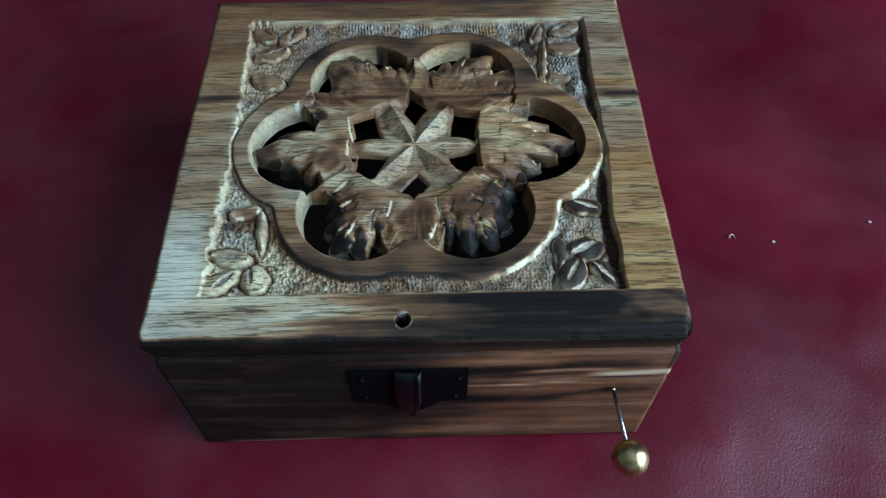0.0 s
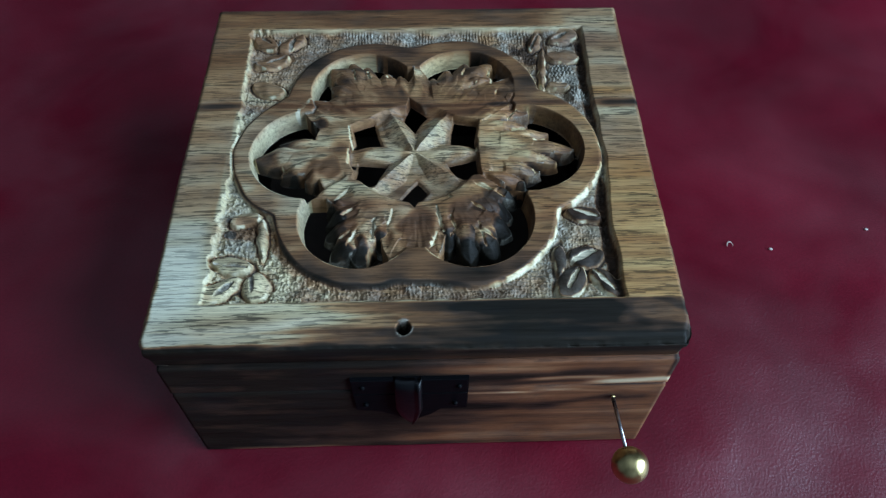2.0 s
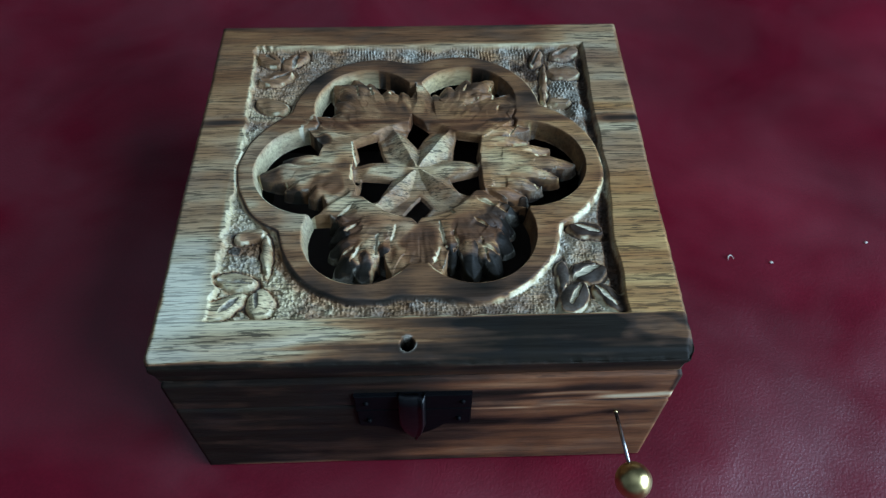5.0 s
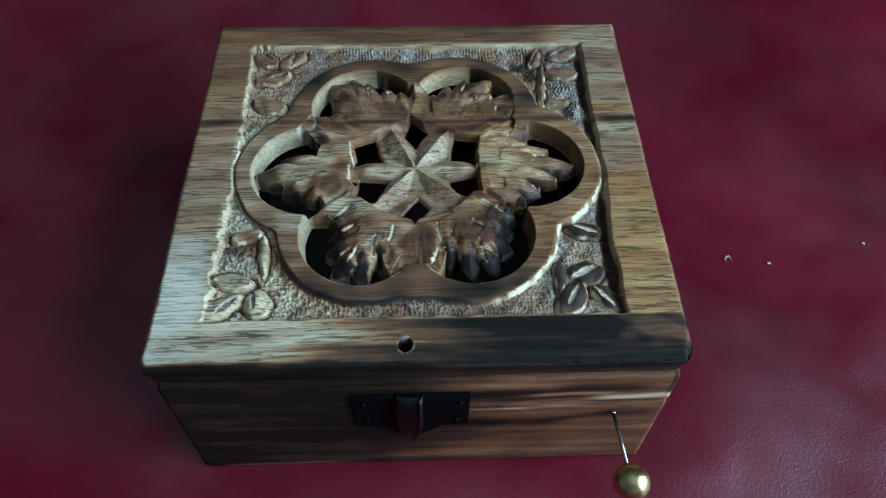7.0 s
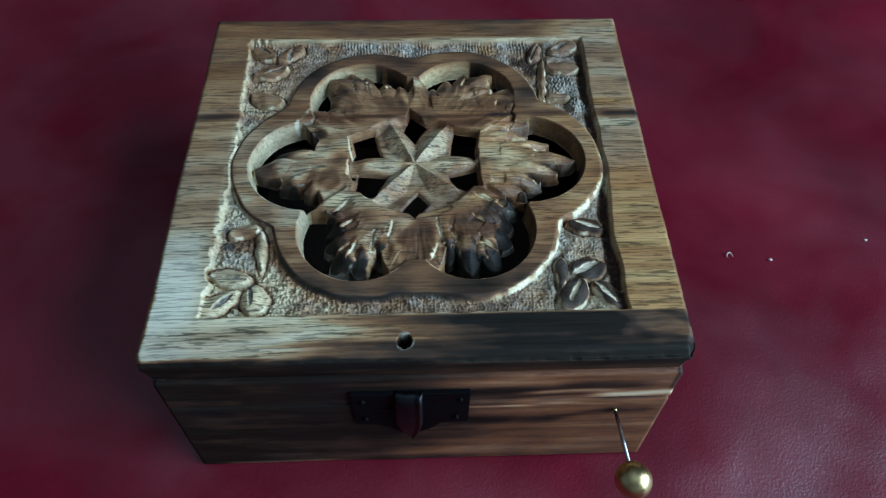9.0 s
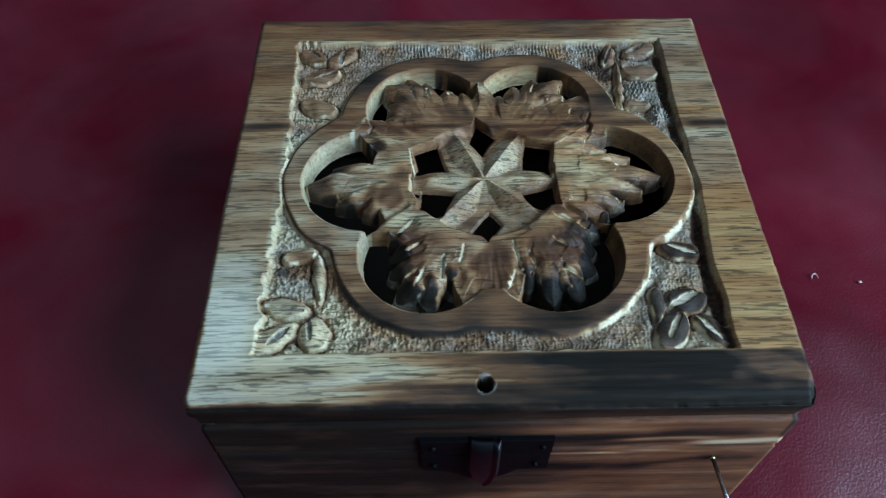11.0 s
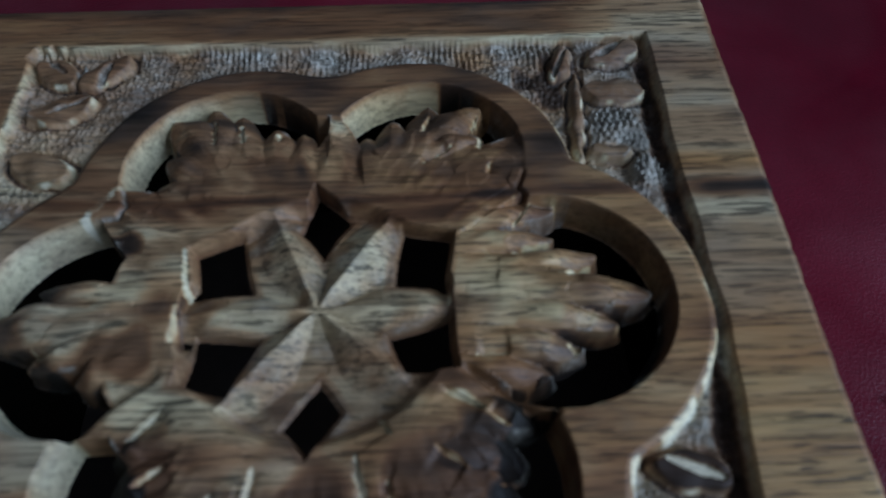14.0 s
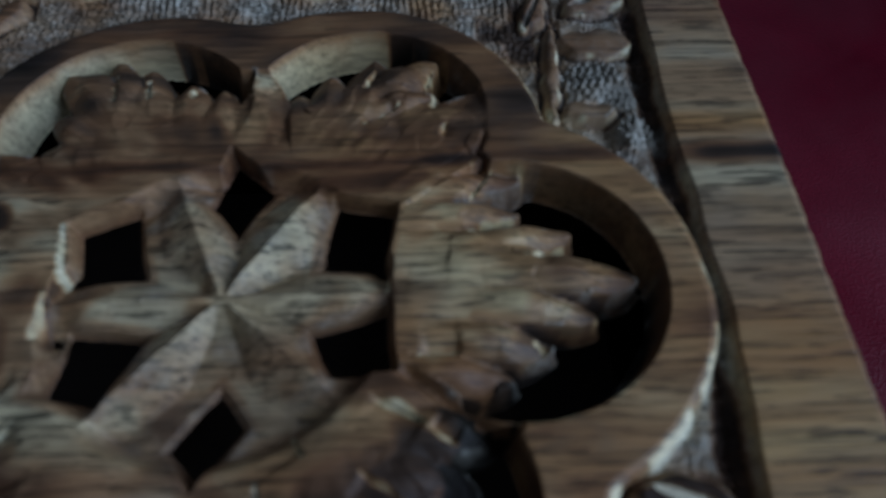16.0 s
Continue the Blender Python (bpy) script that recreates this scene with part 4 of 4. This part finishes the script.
upward = np.stack([-slope_x, -slope_y, np.ones_like(Z)], -1).reshape(-1, 3)
upward = upward / np.linalg.norm(upward, axis=1)[:, None]
quads = np.stack([ids[:-1, :-1], ids[:-1, 1:], ids[1:, 1:], ids[1:, :-1]], -1).reshape(-1, 4)
face_kind = kind[:-1, :-1].ravel()
low = (Z + THICK).ravel()[quads].max(1) < 0.004
quads, face_kind = quads[~low], face_kind[~low]


def lid_part(name, which, parent, label=""):
    q = quads[np.isin(face_kind, which)]
    used, back = np.unique(q, return_inverse=True)
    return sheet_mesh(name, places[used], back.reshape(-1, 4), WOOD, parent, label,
                      {"burn_shade": burn_shade.ravel()[used], "raw": raw.ravel()[used], "warm": warm.ravel()[used]}, upward[used])


lid = lid_part("lid", [0], music_box, "flat lid border with pale grain and dark torched front edge")
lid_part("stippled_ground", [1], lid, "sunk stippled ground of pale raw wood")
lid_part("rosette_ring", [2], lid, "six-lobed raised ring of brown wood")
for n in range(6):
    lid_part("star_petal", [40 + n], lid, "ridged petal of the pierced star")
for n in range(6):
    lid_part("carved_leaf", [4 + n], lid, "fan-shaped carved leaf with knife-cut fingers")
for n in range(number):
    lid_part("corner_leaf", [20 + n], lid, "small carved corner leaf with a pale slit")


def side_wall(name, a_top, b_top, a_bot, b_bot, inward, parent, stain, label="", timber=WOOD, warmth=0.55):
    """An outer wall of the box between two top and two bottom corners, 0.7 cm thick."""
    nx, nz = 160, 40
    s, t = np.meshgrid(np.linspace(0, 1, nx), np.linspace(0, 1, nz))
    A, B, C, D = (np.array(p, float) for p in (a_top, b_top, a_bot, b_bot))
    face = (A * (1 - s[..., None]) + B * s[..., None]) * (1 - t[..., None]) + (C * (1 - s[..., None]) + D * s[..., None]) * t[..., None]
    tall = abs(a_top[2] - a_bot[2])
    rnd = 0.05 * ((1 - smooth01(0, 0.06 / tall, t)) ** 2 + (1 - smooth01(0, 0.06 / tall, 1 - t)) ** 2)
    level = -(face[..., 2])
    face = face + np.array(inward) * (rnd + 0.006 * wavy(s * 12, t * tall, 31, 1.0))[..., None]
    rear = face + np.array(inward) * 0.7
    grid = np.concatenate([face.reshape(-1, 3), rear.reshape(-1, 3)])
    i = np.arange(nx * nz).reshape(nz, nx)
    q = np.stack([i[:-1, :-1], i[1:, :-1], i[1:, 1:], i[:-1, 1:]], -1).reshape(-1, 4)
    border = np.concatenate([i[0, :], i[1:, -1], i[-1, -2::-1], i[-2:0:-1, 0]])
    nxt = np.roll(border, -1)
    sides = np.stack([border, nxt, nxt + nx * nz, border + nx * nz], -1)
    q = np.concatenate([q, q[:, ::-1] + nx * nz, sides])
    grid[:, 2] += TABLE_DROP
    b, r = stain(s, level)
    # inner faces are coloured black to stand for the dark inside the box
    return sheet_mesh(name, grid * CM, q, timber, parent, label, {"burn_shade": np.concatenate([b.ravel(), 0 * b.ravel() + 1.1]), "raw": np.concatenate([r.ravel(), 0 * r.ravel()]), "warm": np.full(2 * b.size, warmth)})


def streak(s, d, across, along_s, depth, tilt=0.0):
    """A lengthwise streak of the timber: its place across and down, half length and half depth."""
    return np.exp(-((d - across[1] - tilt * (s - across[0]) + 0.05 * wavy(s * 9, d, 47, 1.0)) / depth) ** 2) * smooth01(1.3, 0.5, np.abs(s - across[0]) / along_s)


def front_stain(s, d):
    """Stains of the front by the share across and the depth under the lid's top, cm."""
    ragged_s = s + 0.07 * wavy(s * 3, d * 3.0, 41, 1.0)
    dark = 0.50 + 0.56 * smooth01(0.74, 0.40, ragged_s) + 0.10 * wavy(s * 2.5, d * 5.0, 42, 1.0)
    dark = dark - 0.20 * smooth01(3.4, 4.2, d) * smooth01(0.10, 0.25, s) * smooth01(0.75, 0.55, s)
    dark = dark - 0.14 * streak(s, d, (0.45, 1.12), 0.30, 0.22)
    dark = dark + 0.30 * streak(s, d, (0.55, 1.50), 0.30, 0.16)
    dark = dark - 0.18 * streak(s, d, (0.20, 3.0), 0.16, 0.25)
    for at, long, thick, tilt, much in (((0.86, 1.35), 0.09, 0.16, 0, 0.30), ((0.76, 1.78), 0.12, 0.08, 0, 0.35), ((0.82, 2.72), 0.10, 0.14, -3.0, 0.25),
                                        ((0.93, 2.60), 0.05, 0.16, 0, 0.30), ((0.68, 2.95), 0.12, 0.20, 0, 0.28), ((0.80, 3.55), 0.16, 0.14, 0, 0.25), ((0.90, 2.00), 0.10, 0.03, 0, 0.6)):
        dark = dark + much * streak(s, d, at, long, thick, tilt)
    pale = 0.85 * streak(s, d, (0.94, 1.76), 0.10, 0.11, -0.8)
    pale = np.maximum(pale, 0.45 * streak(s, d, (0.80, 1.62), 0.10, 0.07))
    pale = np.maximum(pale, 0.65 * streak(s, d, (0.72, 2.22), 0.15, 0.035))
    pale = np.maximum(pale, 0.35 * smooth01(4.98, 5.08, d) * smooth01(0.02, 0.08, s) * smooth01(0.40, 0.2, s))
    dark = np.maximum(dark, 0.9 * smooth01(0.982, 0.995, s) * (d < 1.7))
    return np.clip(dark, 0, 1.08) * (1 - pale) - 0.5 * pale, 0.1 * pale


def side_stain(s, d):
    return 0.55 + 0.3 * wavy(s * 4, d * 3, 43, 1.0), 0 * s


LIP, JOINT, FOOT = -0.86, -2.0, -TABLE_DROP + 0.01


def corners_at(z):
    """The four corners of the slightly flared box at a height."""
    f = (z - LIP) / (FOOT - LIP)
    west, east, south, north = -5.88, 5.76 - 0.05 * f, -0.10 - 0.42 * f, 11.2 + 0.15 * f
    return {"fl": (west, south, z), "fr": (east, south, z), "bl": (west, north, z), "br": (east, north, z)}


def inset(corner, dy):
    return (corner[0], corner[1] + dy, corner[2])


for z_top, z_bot, parent, prefix in ((LIP - 0.02, JOINT + 0.012, lid, "rim_"), (JOINT - 0.012, FOOT, music_box, "")):
    hi, lo = corners_at(z_top), corners_at(z_bot)
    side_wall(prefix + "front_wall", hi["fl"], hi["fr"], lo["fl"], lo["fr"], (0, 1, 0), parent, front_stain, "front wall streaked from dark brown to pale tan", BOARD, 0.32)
    side_wall(prefix + "side_wall", inset(hi["bl"], -0.3), inset(hi["fl"], 0.3), inset(lo["bl"], -0.3), inset(lo["fl"], 0.3), (1, 0, 0), parent, side_stain)
    side_wall(prefix + "side_wall", inset(hi["fr"], 0.3), inset(hi["br"], -0.3), inset(lo["fr"], 0.3), inset(lo["br"], -0.3), (-1, 0, 0), parent, side_stain)
    side_wall(prefix + "back_wall", hi["br"], hi["bl"], lo["br"], lo["bl"], (0, -1, 0), parent, side_stain)
part("bottom_board", box_bm(lid_place(-5.2, 0.3, -5.1), lid_place(5.2, 10.6, -4.8)), LINING, music_box)


def lid_edge():
    """The lid's four edge faces, from the rounded top rim down to the joint with the walls."""
    rim = np.concatenate([ids[0, :-1], ids[:-1, -1], ids[-1, :0:-1], ids[:0:-1, 0]])
    top = np.stack([X, Y, Z], -1).reshape(-1, 3)[rim]
    out = np.zeros((len(rim), 2))
    out[:, 0] = np.where(top[:, 0] > edge_east.ravel()[rim] - 1e-6, 1, np.where(top[:, 0] < edge_west.ravel()[rim] + 1e-6, -1, 0))
    out[:, 1] = np.where(top[:, 1] < gy[0] + 1e-6, -1, np.where(top[:, 1] > gy[-1] - 1e-6, 1, 0))
    rows = [top]
    for z, o in ((-0.16, 0.02), (-0.28, 0.015), (-0.50, -0.03), (-0.80, -0.05), (-0.86, -0.30)):
        rows.append(np.c_[top[:, :2] + out * o, np.full(len(top), z)])
    v = np.concatenate(rows)
    m = len(top)
    i = np.arange(m)
    j = (i + 1) % m
    q = np.concatenate([np.stack([lv * m + i, (lv + 1) * m + i, (lv + 1) * m + j, lv * m + j], -1) for lv in range(len(rows) - 1)])
    dark = 1.0 - 0.16 * smooth01(-0.45, -0.6, v[:, 2]) - 0.30 * smooth01(-2.5, 0.0, v[:, 0]) * smooth01(-0.55, -0.75, v[:, 2])
    v[:, 2] += TABLE_DROP
    sheet_mesh("lid_edge", v * CM, q, WOOD, lid, "burnt rounded edge of the lid", {"burn_shade": dark, "raw": 0 * dark})


lid_edge()

# ---- latch and crank ----


def ball_bm(centre, radius, seg=28, rings=18):
    bm = bmesh.new()
    bmesh.ops.create_uvsphere(bm, u_segments=seg, v_segments=rings, radius=radius)
    for v in bm.verts:
        v.co *= 1 + 0.012 * noise.noise(v.co * 420)
    bmesh.ops.translate(bm, verts=bm.verts, vec=centre)
    return bm


def rod_bm(a, b, radius, seg=16):
    bm = bmesh.new()
    d = b - a
    bmesh.ops.create_cone(bm, cap_ends=True, segments=seg, radius1=radius, radius2=radius, depth=d.length)
    bm.transform(Matrix.Translation((a + b) / 2) @ d.to_track_quat("Z", "Y").to_matrix().to_4x4())
    return bm


def front_y(z):
    return corners_at(z)["fl"][1]


def plate_bm(outline, thick, proud=0.0, bevel=0.025):
    """A flat iron plate lying on the front wall: outline in lid x and z, cm."""
    bm = bmesh.new()
    face = bm.faces.new([bm.verts.new(lid_place(x, front_y(z) - proud, z)) for x, z in outline])
    bm.normal_update()
    if face.normal.y > 0:
        face.normal_flip()
    made = bmesh.ops.extrude_face_region(bm, geom=[face])
    top = [g for g in made["geom"] if hasattr(g, "co")]
    bmesh.ops.translate(bm, verts=top, vec=(0, -thick * CM, 0))
    bmesh.ops.recalc_face_normals(bm, faces=bm.faces[:])
    bmesh.ops.bevel(bm, geom=[e for e in bm.edges if all(v in top for v in e.verts)], offset=bevel * CM, segments=2, affect="EDGES")
    return bm


part("latch", plate_bm([(-1.68, -1.37), (1.04, -1.37), (1.04, -2.01), (-1.68, -2.01)], 0.10), IRON, lid, "black iron upper latch plate")
keeper = part("keeper_plate", plate_bm([(-1.68, -2.06), (1.04, -2.06), (1.04, -2.84), (0.42, -2.86), (0.20, -3.12), (-0.30, -3.48), (-1.10, -2.92), (-1.66, -2.84)], 0.08), IRON, music_box, "black iron keeper plate with pointed foot")


def hasp_bm():
    """The folded tongue of the latch: a curved strip swept across its breadth."""
    prof = [(-1.34, 0.10), (-1.38, 0.19), (-1.58, 0.25), (-2.00, 0.28), (-2.40, 0.29), (-2.80, 0.27), (-3.15, 0.21), (-3.40, 0.12)]
    bm = bmesh.new()
    cols = []
    for k in range(17):
        f = k / 16
        x = -0.66 + 0.62 * f
        bulge = 0.05 * (1 - (2 * f - 1) ** 2) + 0.09 * max(0, 1 - abs(f - 0.88) / 0.12) ** 0.6
        cols.append([bm.verts.new(lid_place(x + (0.5 - f) * 0.52 * max(0, (-2.5 - z) / 0.85), front_y(z) - out - bulge, z)) for z, out in prof])
    for a, b in zip(cols, cols[1:]):
        for i in range(len(prof) - 1):
            bm.faces.new((a[i], a[i + 1], b[i + 1], b[i]))
    made = bmesh.ops.extrude_face_region(bm, geom=bm.faces[:])
    bmesh.ops.translate(bm, verts=[g for g in made["geom"] if isinstance(g, bmesh.types.BMVert)], vec=(0, 0.09 * CM, 0))
    bmesh.ops.recalc_face_normals(bm, faces=bm.faces[:])
    return bm


part("hasp", hasp_bm(), POLISHED, lid, "folded iron hasp tongue", True)
for x, z, owner_part in ((-1.42, -1.68, lid), (0.82, -1.68, lid), (0.74, -2.52, keeper), (-1.40, -2.52, keeper)):
    part("rivet", ball_bm(lid_place(x, front_y(z) - 0.10, z), 0.0007, 12, 8), IRON, owner_part, "", True)

crank = part("crank_rod", rod_bm(lid_place(4.57, -0.12, -2.58), lid_place(4.57, -1.75, -2.22), 0.00045), STEEL, music_box, "thin steel crank rod", True)
part("crank_ball", ball_bm(lid_place(4.57, -2.05, -2.15), 0.0041), BRASS, crank, "worn brass ball knob", True)
part("crank_hole_sleeve", rod_bm(lid_place(4.57, -0.24, -2.56), lid_place(4.57, -0.33, -2.54), 0.00052), BRASS, crank, "", True)

# ---- crumbs on the leather ----
hook = bmesh.new()
ring_before = None
for i in range(15):
    f = i / 14
    a = radians(200 - 190 * f)
    mid = Vector((0.1010 + 0.0011 * math.cos(a) * (1 - 0.2 * f), 0.0585 + 0.0011 * math.sin(a) - 0.0012 * max(0, f - 0.6), 0.0004 + 0.0004 * math.sin(math.pi * f)))
    thick = 0.00017 * (0.5 + math.sin(math.pi * min(1, f + 0.1)))
    ring_now = [hook.verts.new(mid + Vector((math.cos(b) * math.cos(a), math.cos(b) * math.sin(a), math.sin(b))) * thick) for b in (0, 1.26, 2.51, 3.77, 5.03)]
    if ring_before:
        for j in range(5):
            hook.faces.new((ring_before[j], ring_before[(j + 1) % 5], ring_now[(j + 1) % 5], ring_now[j]))
    ring_before = ring_now
tagged(part("wood_shaving", hook, CRUMB, smooth=True), "tiny curled white shaving lying on the leather", "shaving")
for x, y in ((11.40, 5.68), (14.86, 6.40)):
    bm = bmesh.new()
    bmesh.ops.create_icosphere(bm, subdivisions=2, radius=0.00042)
    for v in bm.verts:
        v.co = Vector((v.co.x * 1.6, v.co.y, v.co.z * 0.6)) * (1 + 0.3 * noise.noise(v.co * 2500)) + Vector((x * CM, y * CM, 0.0003))
    tagged(part("crumb", bm, CRUMB, smooth=True), "tiny white crumb lying on the leather", "crumb", "crumbs on the leather")
